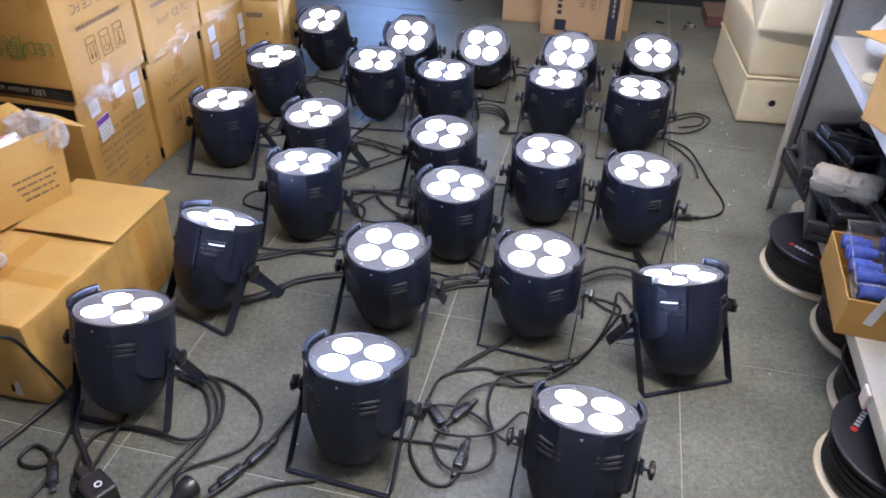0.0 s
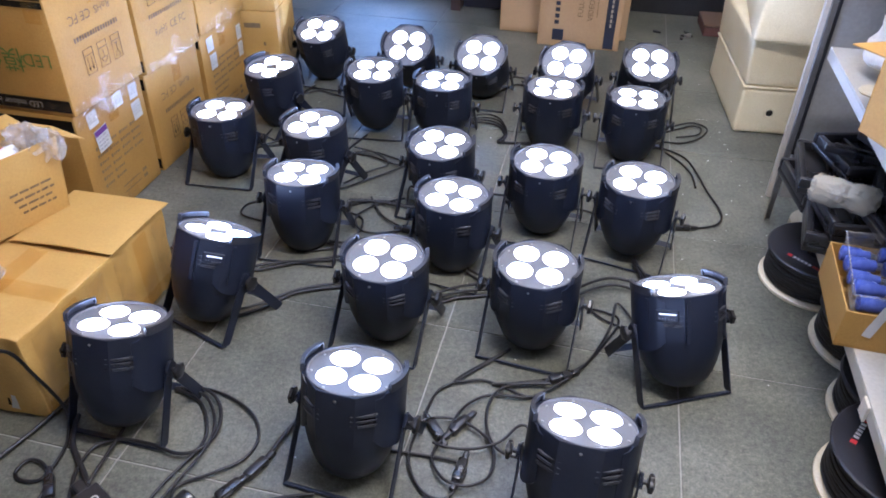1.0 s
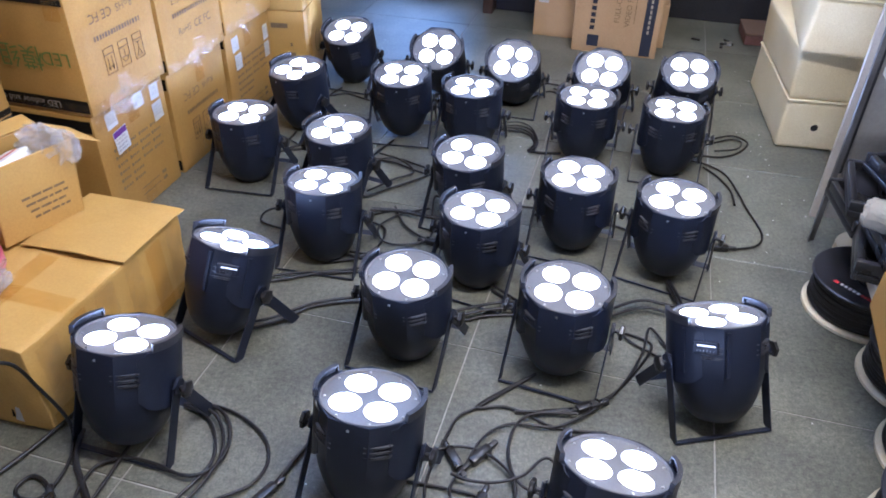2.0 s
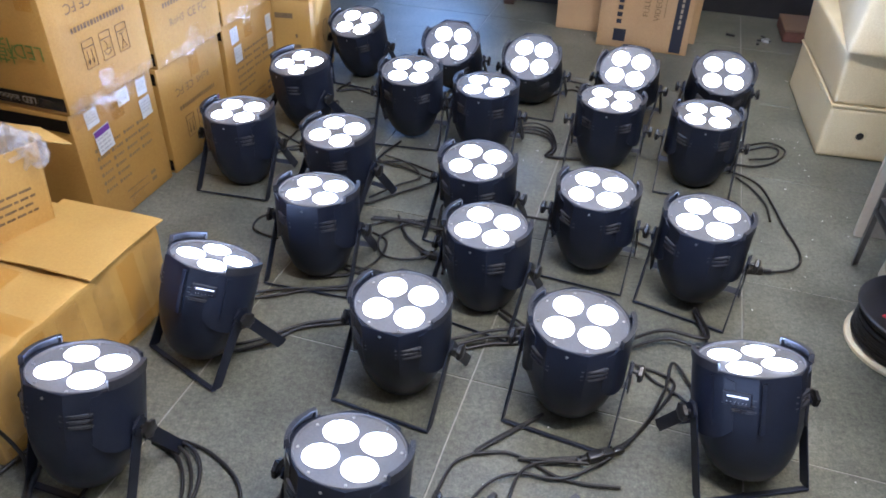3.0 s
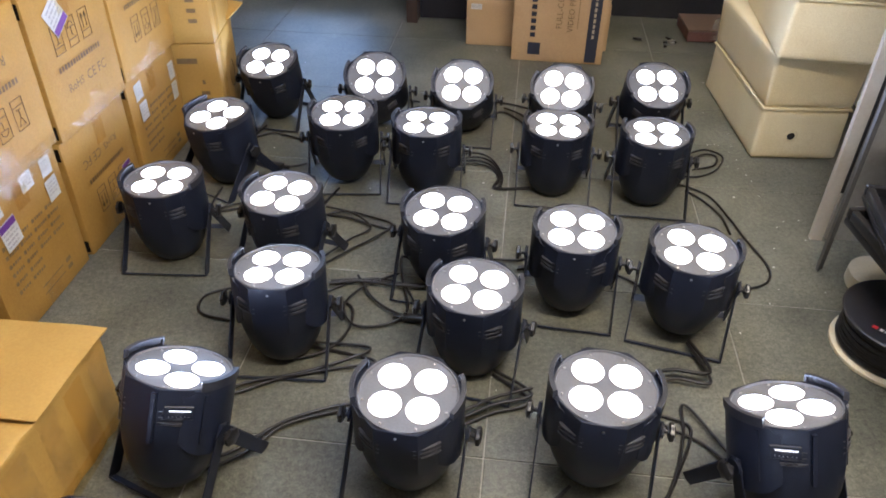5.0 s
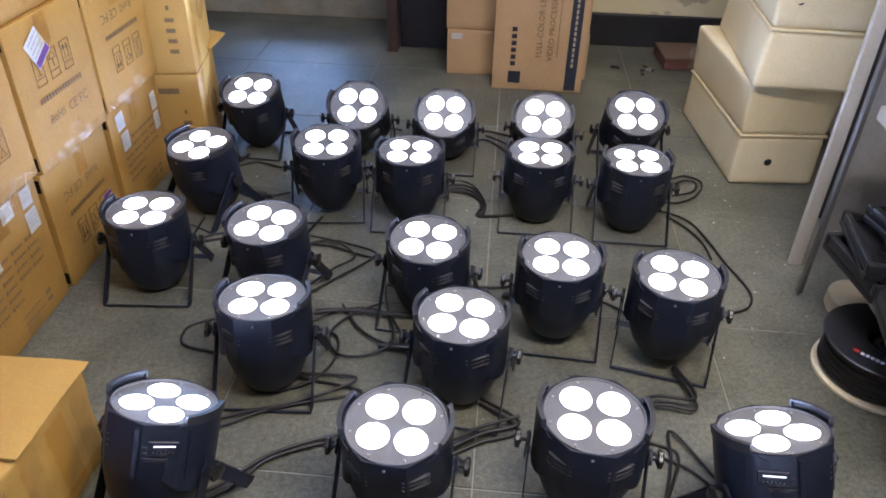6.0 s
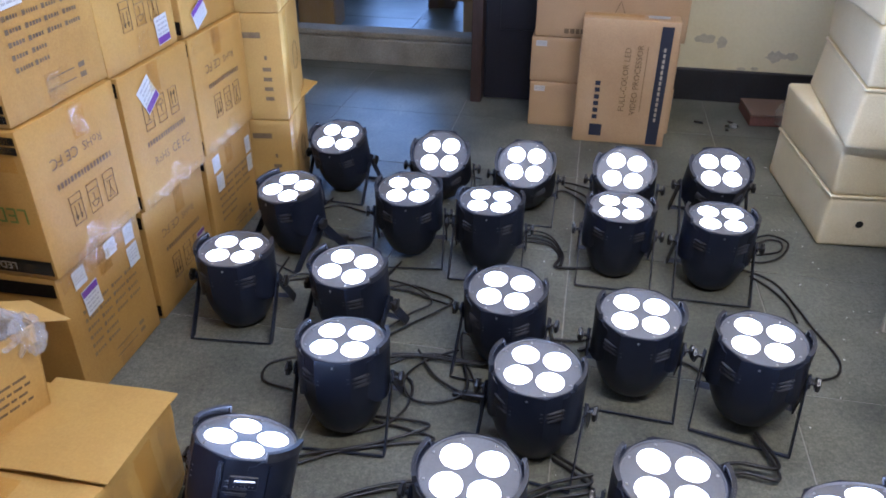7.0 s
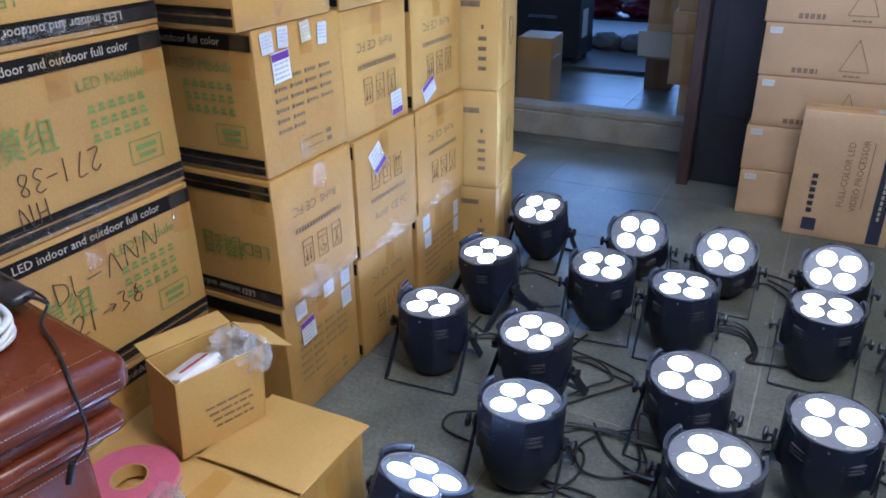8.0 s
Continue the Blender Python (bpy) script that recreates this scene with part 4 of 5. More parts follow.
    for a, b in (((-w / 2, -d / 2, t), (w / 2, -d / 2 + t, h)), ((-w / 2, d / 2 - t, t), (w / 2, d / 2, h)), ((-w / 2, -d / 2 + t, t), (-w / 2 + t, d / 2 - t, h)), ((w / 2 - t, -d / 2 + t, t), (w / 2, d / 2 - t, h))):
        part("panel", box(bmesh.new(), a, b, 0.001, 1), mat, ob)
    for name, ang in flaps.items():
        bm = bmesh.new()
        ln = (w if name in ("front", "back") else d) - 0.006
        reach = 0.42 * (d if name in ("front", "back") else w)
        slab(bm, Matrix(), -ln / 2, 0, ln / 2, reach, t * 0.8)
        turn = {"front": 180, "back": 0, "left": 90, "right": -90}[name]
        off = {"front": (0, -d / 2, h), "back": (0, d / 2, h), "left": (-w / 2, 0, h), "right": (w / 2, 0, h)}[name]
        bm.transform(pose(*off) @ pose(0, 0, 0.001, 0, 0, turn) @ pose(0, 0, 0, ang))
        part("flap", bm, mat, ob)
    return ob


ang = 72 - 90
sc = open_carton(at(-1.395, 1.346, 0.2475, ang) @ pose(-0.0675, 0, 0), 0.14, 0.215, 0.215, CARD_PALE, "small open brown carton standing on the large carton", {"back": -30, "left": 8})
q = face("+x", 0.14, 0.215, 0.215, 0.0012)
rng = random.Random(5)
bm = bmesh.new()
for k in range(4):
    dashes(bm, q, -0.045 + 0.008 * k, 0.075, 0.0 - 0.02 * k, 0.007, rng, (0.01, 0.03), 0.004)
tagged(part("print", bm, PRINT_DARK, sc, "dark printed lines"), kind="stuff")
for child in sc.children:
    child.data.transform(Matrix(((1, 0, 0.13, 0), (0, 1, 0.02, 0), (0, 0, 1, 0), (0, 0, 0, 1))))
SMALL = at(-1.395, 1.346, 0.2475, ang) @ pose(-0.085, 0, 0)
# what lies in the small carton
ob = thing("leaflet_pack", SMALL @ pose(0.05, -0.03, 0.172, 8, -24, 6), "white paper packet with a red band, slipped into the open carton", "packet")
part("packet", box(bmesh.new(), (-0.05, -0.056, 0), (0.05, 0.056, 0.026), 0.006), PAPER, ob, smooth=40)
part("red_band", box(bmesh.new(), (0.004, -0.03, 0.0264), (0.018, 0.045, 0.0272)), RED_INK, ob, "red printed band")


def crumple(name, m, sx, sy, sz, mat, label, category, seed, rough=0.35, sub=4):
    """A crumpled soft bundle."""
    bm = bmesh.new()
    bmesh.ops.create_icosphere(bm, subdivisions=sub, radius=1.0)
    for v in bm.verts:
        p = v.co.copy()
        k = 1 + rough * noise.noise(p * 1.9 + Vector((seed, 0, 0))) + 0.5 * rough * noise.noise(p * 5.2 + Vector((0, seed, 0))) + 0.25 * rough * noise.noise(p * 11 + Vector((0, seed, 3)))
        v.co = Vector((p.x * sx * k, p.y * sy * k, max(p.z, -0.75) * sz * k))
    return solid(name, bm, mat, m, label, category, smooth=70)




def bag(m, sx, sy, sz, label, seed):
    """A crinkled clear bag: sharp folds between flat facets."""
    bm = bmesh.new()
    bmesh.ops.create_icosphere(bm, subdivisions=4, radius=1.0)
    for v in bm.verts:
        p = v.co.copy()
        fold = abs(noise.noise(p * 1.7 + Vector((seed, 0, 0)))) + 0.6 * abs(noise.noise(p * 3.9 + Vector((0, seed, 0)))) + 0.3 * abs(noise.noise(p * 8.5 + Vector((0, 0, seed))))
        k = 1.2 - 0.75 * fold
        v.co = Vector((p.x * sx * k, p.y * sy * k, max(p.z, -0.7) * sz * k))
    return solid("plastic_bag", bm, BAG, m, label, "bag", smooth=16)


bag(SMALL @ pose(0.065, 0.062, 0.212, 0, 8, 20), 0.06, 0.05, 0.045, "crinkled clear plastic bag in the open carton", 3)
bag(SMALL @ pose(0.105, 0.098, 0.192, 0, 0, -30), 0.042, 0.034, 0.045, "crinkled clear plastic bag over the carton's edge", 7)

# pink tape roll on the large carton
ob = thing("tape_roll", at(-1.462, 1.13, 0.2455), "roll of pink tape lying on the large carton", "tape")
part("tape_wound", lathe(bmesh.new(), [(0.040, 0), (0.101, 0), (0.102, 0.002), (0.102, 0.030), (0.101, 0.032), (0.070, 0.0335), (0.040, 0.032), (0.040, 0)], 48, cap=False), PINK, ob, smooth=30)
part("core", lathe(bmesh.new(), [(0.036, 0), (0.0398, 0), (0.0398, 0.033), (0.036, 0.033), (0.036, 0)], 40, cap=False), CARD_PALE, ob, "cardboard core", smooth=30)

crumple("crumpled_film", at(-1.355, 1.075, 0.262, 20), 0.05, 0.09, 0.022, BAG, "grey crumpled film lying on the large carton beside the tape", "film", 17, 0.5)

# leather covered chest
CHEST = at(-1.106, 0.942, 0.020, -9.5)
ob = thing("leather_chest", CHEST, "glossy red-brown leather covered chest on legs, pale stitching", "chest")
part("chest_body", box(bmesh.new(), (-0.82, -0.80, 0.30), (-0.03, -0.072, 0.655), 0.015, 3), LEATHER, ob, smooth=50)
for x in (-0.78, -0.22):
    for y in (-0.76, -0.30):
        part("leg", box(bmesh.new(), (x, y, -0.020), (x + 0.06, y + 0.06, 0.299), 0.004), WOOD_DARK, ob, "dark wooden leg")
part("lower_moulding", box(bmesh.new(), (-0.84, -0.82, 0.656), (-0.018, -0.016, 0.696), 0.014, 4), LEATHER, ob, smooth=50)
part("groove", box(bmesh.new(), (-0.83, -0.81, 0.6965), (-0.03, -0.028, 0.724), 0.004, 2), LEATHER, ob, smooth=50)
part("lid", box(bmesh.new(), (-0.86, -0.84, 0.7245), (0.0, 0.0, 0.790), 0.024, 6), LEATHER, ob, smooth=50)
bm = bmesh.new()
for k in range(150):
    y = -0.80 + 0.0052 * k
    for x, z in ((0.0003, 0.7545), (-0.0172, 0.676), (-0.0292, 0.64)):
        slab(bm, pose(x, y, z), -0.0005, 0, 0.0005, 0.003, 0.0009)
    slab(bm, pose(-0.034, y, 0.7903), 0, 0, 0.0006, 0.0028, 0.0003)
for k in range(150):
    slab(bm, pose(-0.80 + 0.0052 * k, -0.0003, 0.7545), 0, -0.0005, 0.003, 0.0008, 0.0009)
tagged(part("stitching", bm, THREAD, ob, "pale stitching"), kind="stuff")
bm = bmesh.new()
turns = []
for i in range(8 * 36):
    a, k = 2 * math.pi * i / 36, i / 36
    r = 0.075 + 0.010 * math.sin(k * 2.1)
    turns.append(Vector((r * math.cos(a), 0.85 * r * math.sin(a), 0.006 + 0.0036 * k + 0.003 * math.sin(3 * a + k))))
tube(bm, turns, 0.005, 8)
solid("white_cable_coil", bm, WHITE_CABLE, CHEST @ pose(-0.215, -0.135, 0.7905), "coil of white cable lying on the leather chest", "cable", smooth=60)
bm = bmesh.new()
tube(bm, spline([(-0.29, -0.03, 0.835), (-0.20, -0.01, 0.815), (-0.16, -0.04, 0.80), (-0.10, -0.055, 0.797), (-0.05, -0.07, 0.796), (-0.005, -0.085, 0.787), (0.012, -0.088, 0.745), (0.012, -0.09, 0.70), (0.006, -0.115, 0.67)], 8), 0.0022)
tube(bm, spline([(0.006, -0.115, 0.675), (0.004, -0.125, 0.645)], 3), 0.0055)
solid("black_cable", bm, CABLE, CHEST, "thin black cable hanging over the leather chest", "cable", smooth=60)
bm = bmesh.new()
box(bm, (-0.08, -0.02, -0.01), (0.06, 0.02, 0.008), 0.008, 3)
tube(bm, spline([(0.05, 0, 0.0), (0.08, 0.008, 0.004), (0.10, 0.016, -0.004)], 6), 0.003)
solid("black_connector", bm, BLACK_PLASTIC, CHEST @ pose(-0.27, -0.035, 0.822, 6), "black plug block lying on the cable coil", "plug", smooth=40)

# ---- cartons before the north wall ----
for k, (u0, w, z, h) in enumerate(((-0.578, 0.655, 0.0, 0.213), (-0.582, 0.655, 0.215, 0.208), (-0.572, 0.66, 0.425, 0.22), (-0.574, 0.66, 0.647, 0.22), (-0.585, 0.66, 0.869, 0.22))):
    ob = thing("flat_carton", at(u0 + w / 2, 3.875 + 0.13, z, (0.4, -0.3, 0.5, -0.2, 0.3)[k]), "flat grey-brown carton with a small white sticker, stacked", "carton", "flat cartons before the cream wall")
    part("box_body", carton_body(w, 0.26, h, seed=70 + k), CARD_GREY, ob, smooth=40)
    q = face("-y", w, 0.26, h, 0.0024)
    sticker(ob, q, -w / 2 + 0.045, h / 2 - 0.03, 0.05, 0.026, random.Random(k))
    bm = bmesh.new()
    if k > 1:
        for a, b in (((-0.02, -0.07), (0.035, 0.06)), ((0.035, 0.06), (0.09, -0.07)), ((0.09, -0.07), (-0.02, -0.07))):
            tube(bm, [q @ Vector((*a, 0.0006)), q @ Vector((*b, 0.0006))], 0.0015, 5)
        dashes(bm, q, 0.0, 0.07, -0.09, 0.008, random.Random(k), (0.01, 0.03), 0.004)
        dashes(bm, q, -0.2, -0.1, -0.08, 0.022, random.Random(k), (0.015, 0.02), 0.006)
        tagged(part("print", bm, PRINT_DARK, ob, "printed triangle mark"), kind="stuff")
    else:
        bm.free()

ob = thing("upright_carton", at(-0.155, 3.772, 0, -0.8), "upright brown carton with dark vertical lettering, leaning before the stack", "carton")
w, d, h = 0.405, 0.115, 0.556
part("box_body", carton_body(w, d, h, seed=81), CARD_GREY, ob, smooth=40)
q = face("-y", w, d, h, 0.0024)
part("dark_strip", strip(bmesh.new(), q, 0.125, -h / 2 + 0.01, 0.175, h / 2 - 0.02, 4, 0.0), PRINT_NAVY, ob, "dark printed strip")
bm = bmesh.new()
slab(bm, q, -0.13, -0.245, -0.075, -0.19, 0.0008)
part("logo_square", bm, PRINT_NAVY, ob, "dark square mark")
bm = bmesh.new()
for k in range(6):
    quad(bm, q @ pose(0, 0, 0.0006), -0.124, -0.165 + 0.031 * k, -0.102, -0.145 + 0.031 * k)
tagged(part("print", bm, PRINT_NAVY, ob, "dark printed bars"), kind="stuff")
bm = bmesh.new()
text_into(bm, "FULL-COLOR LED", 0.036, q @ pose(0.0, 0.02, 0.0006, 0, 0, 90))
text_into(bm, "VIDEO PROCESSOR", 0.036, q @ pose(0.05, 0.02, 0.0006, 0, 0, 90))
quad(bm, q @ pose(0, 0, 0.0006), 0.078, -0.12, 0.081, 0.17)
tagged(part("lettering", bm, PRINT_DARK, ob, "brown vertical lettering"), kind="stuff")
bm = bmesh.new()
for k in range(14):
    quad(bm, q @ pose(0, 0, 0.0016), 0.145, -0.16 + 0.024 * k, 0.155, -0.143 + 0.024 * k)
tagged(part("small_print", bm, PRINT_CREAM, ob, "pale small print"), kind="stuff")
q = face("+z", w, d, h, 0.0024)
sticker(ob, q, 0.11, 0.0, 0.09, 0.045, random.Random(3))
part("tape", strip(bmesh.new(), q @ pose(0, 0, 0.0003), -0.2, -0.02, 0.05, 0.03, 6, 0.0003), TAPE, ob, "packing tape")

# junk before the skirting
ob = thing("red_box", at(0.575, 4.19, 0, 4), "dull red-brown block lying on the floor by the wall", "block")
part("block", box(bmesh.new(), (-0.11, -0.12, 0), (0.11, 0.12, 0.05), 0.008), BRICK_RED, ob)
part("lid", box(bmesh.new(), (-0.112, -0.122, 0.0505), (0.10, 0.115, 0.062), 0.004), CARD_DARK, ob, "dark faded cardboard lid")
crumple("crumpled_film", at(0.62, 4.06, 0.07), 0.035, 0.04, 0.075, BAG, "crumpled clear film beside the block", "film", 12, 0.6, 3)
rng = random.Random(8)
for k in range(7):
    a, r = rng.uniform(0, 6.28), rng.uniform(0.01, 0.05)
    bm = bmesh.new()
    s = rng.uniform(0.008, 0.018)
    box(bm, (-s, -s * 0.6, 0), (s, s * 0.6, s * 0.8), 0.002, 1)
    solid("debris", bm, (BLACK_PLASTIC, STEEL, BLACK_PLASTIC)[k % 3], at(0.38 + r * math.cos(a), 4.02 + 1.6 * r * math.sin(a), 0.0005, rng.uniform(0, 180)), "small dark scrap lying on the floor", "scrap", group="scraps by the wall")
solid("debris", box(bmesh.new(), (-0.022, -0.008, 0), (0.022, 0.008, 0.01), 0.003), BLACK_PLASTIC, at(0.24, 4.06, 0.0005, -20), "small dark scrap lying on the floor", "scrap", group="scraps by the wall")

# torn paint on the cream wall
bm = bmesh.new()
for (u, z, w, h) in ((0.25, 0.315, 0.05, 0.022), (0.335, 0.30, 0.025, 0.03), (0.605, 0.245, 0.045, 0.026), (0.68, 0.25, 0.035, 0.018), (0.455, 0.172, 0.022, 0.008), (0.52, 0.176, 0.02, 0.009)):
    pts = [bm.verts.new((u + w * math.cos(a) * (1 + 0.5 * noise.noise(Vector((a * 2, u * 9, 0)))), BACK - 0.0015, z + h * math.sin(a) * (1 + 0.6 * noise.noise(Vector((a * 3, 0, u * 9)))))) for a in [i * math.pi / 9 for i in range(18)]]
    bm.faces.new(pts)
tagged(solid("trim", bm, PATCH, ROOM, "bare patches where the wall paint has flaked", "wall", "structure"))

# ---- foam boxes ----


def foam_box(u, v, z, yaw, seed, hole_z, holes, foot):
    """A foam box from its near corner; foot is how far its lower edge draws in."""
    w, d, h = 0.30, 0.62, 0.384
    ob = thing("foam_box", at(u, v, z, yaw) @ pose(w / 2, d / 2, 0), "yellowed white foam shipping box with a moulded rim, stained", "foam box", "stacked foam boxes")
    bm = bmesh.new()
    for z0, z1, g0, g1, bev in ((0, 0.186, -foot, 0.0, 0.014), (0.1865, 0.196, 0.004, 0.004, 0.003), (0.1965, h, 0.001, 0.010, 0.014)):
        k = bmesh.new()
        box(k, (-w / 2, -d / 2, z0), (w / 2, d / 2, z1))
        for v in k.verts:
            g = g0 if v.co.z < (z0 + z1) / 2 else g1
            v.co.x += math.copysign(g, v.co.x)
            v.co.y += math.copysign(g, v.co.y)
        bmesh.ops.bevel(k, geom=k.edges[:], offset=bev, segments=3, affect="EDGES", profile=0.5)
        me = bpy.data.meshes.new("shell")
        k.to_mesh(me)
        k.free()
        bm.from_mesh(me)
        bpy.data.meshes.remove(me)
    bmesh.ops.subdivide_edges(bm, edges=[e for e in bm.edges if e.calc_length() > 0.14], cuts=8, use_grid_fill=True)
    for v in bm.verts:
        v.co += 0.0016 * Vector((noise.noise(v.co * 9 + Vector((seed, 0, 0))), noise.noise(v.co * 8 + Vector((0, seed, 0))), 0))
    part("foam_shell", bm, FOAM, ob, smooth=35)
    for x in holes:
        draw = foot * max(0.0, 1 - hole_z / 0.186) - 0.002
        ring = bmesh.new()
        lathe(ring, [(0.0135, -0.002), (0.0135, 0.003), (0.019, 0.004), (0.025, 0.001), (0.025, -0.004)], 24, pose(x, -d / 2 + draw, hole_z, 90), cap=False)
        part("hole_rim", ring, FOAM, ob, smooth=50)
        # no opening is cut: a black disc gives the shade inside the hole
        part("drain_hole", lathe(bmesh.new(), [(0.0132, 0.0), (0.0132, 0.0016)], 24, pose(x, -d / 2 + draw - 0.0006, hole_z, 90)), HOLE_SHADE, ob, "black disc for the shade in the round drain hole")


foam_box(0.536, 2.932, 0.0, 5.1, 1, 0.09, (-0.03,), 0.003)
foam_box(0.532, 2.905, 0.3845, -2.6, 2, 0.285, (-0.085, 0.085), 0.017)
foam_box(0.536, 2.932, 0.769, 2.0, 3, 0.09, (-0.09,), 0.017)

# ---- shelf rack and partition ----
room_box("partition", (0.655, 2.44, 0), (R_, 2.465, 2.1), PARTITION, "white laminate partition beside the shelf", 0.001, category="partition")
room_box("trim", (0.607, 2.425, 0.002), (0.643, 2.445, 2.1), BOARD, "white edge strip of the partition", 0.002, category="trim")
# the shade in the groove, made as a black filler strip
room_box("trim", (0.6435, 2.430, 0.17), (0.6545, 2.4385, 2.1), BASE_BLACK, "black strip standing in for the shade in the groove beside the edge strip", category="trim")

rack = thing("shelf_rack", at(0.59, 0.85), "galvanised steel rack with white shelves, loaded", "shelf")
SZ = (0.222, 0.586, 1.0)
for x, y in ((0.0, 1.41), (0.40, 1.41), (0.0, -0.1), (0.40, -0.1)):
    bm = bmesh.new()
    box(bm, (x - 0.004, y + 0.008, 0), (x - 0.0015, y + 0.024, 1.8))
    box(bm, (x - 0.001, y + 0.0215, 0), (x + 0.014, y + 0.024, 1.8))
    part("upright", bm, POST_STEEL, rack, "dull steel angle upright")
for z in SZ:
    bm = bmesh.new()
    box(bm, (0.022, -0.1, z + 0.008), (0.43, 1.405, z + 0.014), 0.001, 1)
    box(bm, (0.022, -0.1, z - 0.022), (0.027, 1.405, z + 0.0075), 0.001, 1)
    part("shelf_board", bm, SHELF, rack, "white enamelled shelf")
    for y in (0.35, 0.02):
        part("price_clip", box(bmesh.new(), (0.015, y, z - 0.03), (0.0215, y + 0.035, z + 0.012), 0.002), BOARD, rack, "white plastic clip")
S1 = SZ[0] + 0.0145
S2 = SZ[1] + 0.0145


def tray(m, w, d, h, label):
    """A black moulded tray with a raised rim, ribs and slots."""
    ob = thing("plastic_tray", m, label, "tray", "black trays on the shelf")
    bm = bmesh.new()
    box(bm, (-w / 2, -d / 2, 0), (w / 2, d / 2, h * 0.4), 0.005)
    for a, b in (((-w / 2, -d / 2, h * 0.41), (w / 2, -d / 2 + 0.018, h)), ((-w / 2, d / 2 - 0.018, h * 0.41), (w / 2, d / 2, h)), ((-w / 2, -d / 2 + 0.019, h * 0.41), (-w / 2 + 0.018, d / 2 - 0.019, h)), ((w / 2 - 0.018, -d / 2 + 0.019, h * 0.41), (w / 2, d / 2 - 0.019, h))):
        box(bm, a, b, 0.004)
    part("tray_body", bm, BLACK_PLASTIC, ob, smooth=40)
    for k in range(3):
        x = -w / 2 + w * (k + 1) / 4
        part("rib", box(bmesh.new(), (x - 0.006, -d / 2 + 0.02, h * 0.41), (x + 0.006, d / 2 - 0.02, h * 0.8), 0.003), BLACK_PLASTIC, ob)
    return ob


tray(at(0.735, 2.07, S1, 8), 0.34, 0.24, 0.05, "black moulded plastic tray lying on the shelf")
tray(at(0.745, 2.06, S1 + 0.0505, -7), 0.34, 0.26, 0.045, "black moulded plastic tray stacked on another")
tray(at(0.80, 2.09, S1 + 0.096, 15), 0.32, 0.22, 0.05, "black moulded plastic tray on top of the stack")
tray(at(0.735, 1.81, S1, -10), 0.33, 0.2, 0.055, "black moulded plastic tray lying on the shelf")
tray(at(0.75, 1.815, S1 + 0.0555, 5), 0.31, 0.19, 0.05, "black moulded plastic tray with ribs")
tray(at(0.86, 1.86, S1 + 0.106, -14), 0.28, 0.2, 0.045, "black moulded plastic tray with a chipped rim")
for k, (u, v, z, a, ln) in enumerate(((0.80, 1.98, 0.152, 58, 0.3), (0.74, 1.99, 0.148, 12, 0.26), (0.83, 1.76, 0.153, 35, 0.24), (0.69, 1.73, 0.107, 75, 0.16))):
    bm = bmesh.new()
    box(bm, (-ln / 2, -0.014, 0), (ln / 2, 0.014, 0.02), 0.004)
    box(bm, (-ln / 2 + 0.02, -0.006, 0.0205), (ln / 2 - 0.02, 0.006, 0.027), 0.002, 1)
    solid("black_rail", bm, BLACK_PLASTIC, at(u, v, S1 + z, -a, 0, 5), "black plastic rail lying across the trays", "rail", group="black rails on the trays")
bm = bmesh.new()
lathe(bm, [(0.002, -0.082), (0.026, -0.08), (0.037, -0.068), (0.039, -0.02), (0.035, 0.0), (0.039, 0.03), (0.038, 0.066), (0.026, 0.079), (0.002, 0.082)], 40)
bmesh.ops.subdivide_edges(bm, edges=bm.edges[:], cuts=2, use_grid_fill=True)
for v in bm.verts:
    fold = abs(noise.noise(v.co * 38)) + 0.5 * abs(noise.noise(v.co * 85 + Vector((3, 0, 0))))
    v.co += (0.002 - 0.010 * fold) * v.co.normalized() + 0.004 * Vector((noise.noise(v.co * 22), noise.noise(v.co * 22 + Vector((5, 0, 0))), 0))
solid("wrapped_roll", bm, BUBBLE, at(0.628, 1.795, S1 + 0.145, -24, 0, 90), "roll wrapped in clear bubble wrap, lying on the black trays", "roll", smooth=24)

ob = open_carton(at(0.752, 1.505, S1, -3), 0.35, 0.27, 0.095, CARD, "open brown carton on the shelf, filled with blue parts", {})
q = face("-y", 0.35, 0.27, 0.095, 0.001)
part("tape", strip(bmesh.new(), q @ pose(0, 0, 0, 0, 0, -14), -0.125, -0.04, -0.105, 0.045, 4, 0.0004), STICKER, ob, "white tape strip")
rng = random.Random(11)
for k in range(15):
    ob = thing("blue_connector", at(0.625 + 0.082 * (k % 3), 1.405 + 0.046 * (k // 3), S1 + 0.085 + 0.006 * (k % 2), rng.uniform(-9, 9), rng.uniform(-6, 6)), "blue plastic plug connector lying in the carton", "connector", "blue connectors in the carton")
    part("shell", lathe(bmesh.new(), [(0.012, -0.032), (0.018, -0.03), (0.018, 0.008), (0.014, 0.013), (0.014, 0.03)], 16, pose(0, 0, 0.018, 0, 90)), BLUE, ob, smooth=40)
    part("contact", lathe(bmesh.new(), [(0.009, 0.0302), (0.009, 0.044)], 12, pose(0, 0, 0.018, 0, 90)), STEEL, ob, "bright metal contact")
ob = thing("clear_tray", at(0.742, 1.505, S1 + 0.098, -6, 4, -5), "clear plastic tray lying over the blue connectors", "tray")
for lo, hi in (((-0.145, -0.115, 0), (0.145, 0.115, 0.0016)), ((-0.145, -0.115, 0.0018), (-0.1434, 0.115, 0.044)), ((0.1434, -0.115, 0.0018), (0.145, 0.115, 0.044)), ((-0.1432, -0.115, 0.0018), (0.1432, -0.1134, 0.044)), ((-0.1432, 0.1134, 0.0018), (0.1432, 0.115, 0.044))):
    part("panel", box(bmesh.new(), lo, hi), FILM_THIN, ob)
rim = bmesh.new()
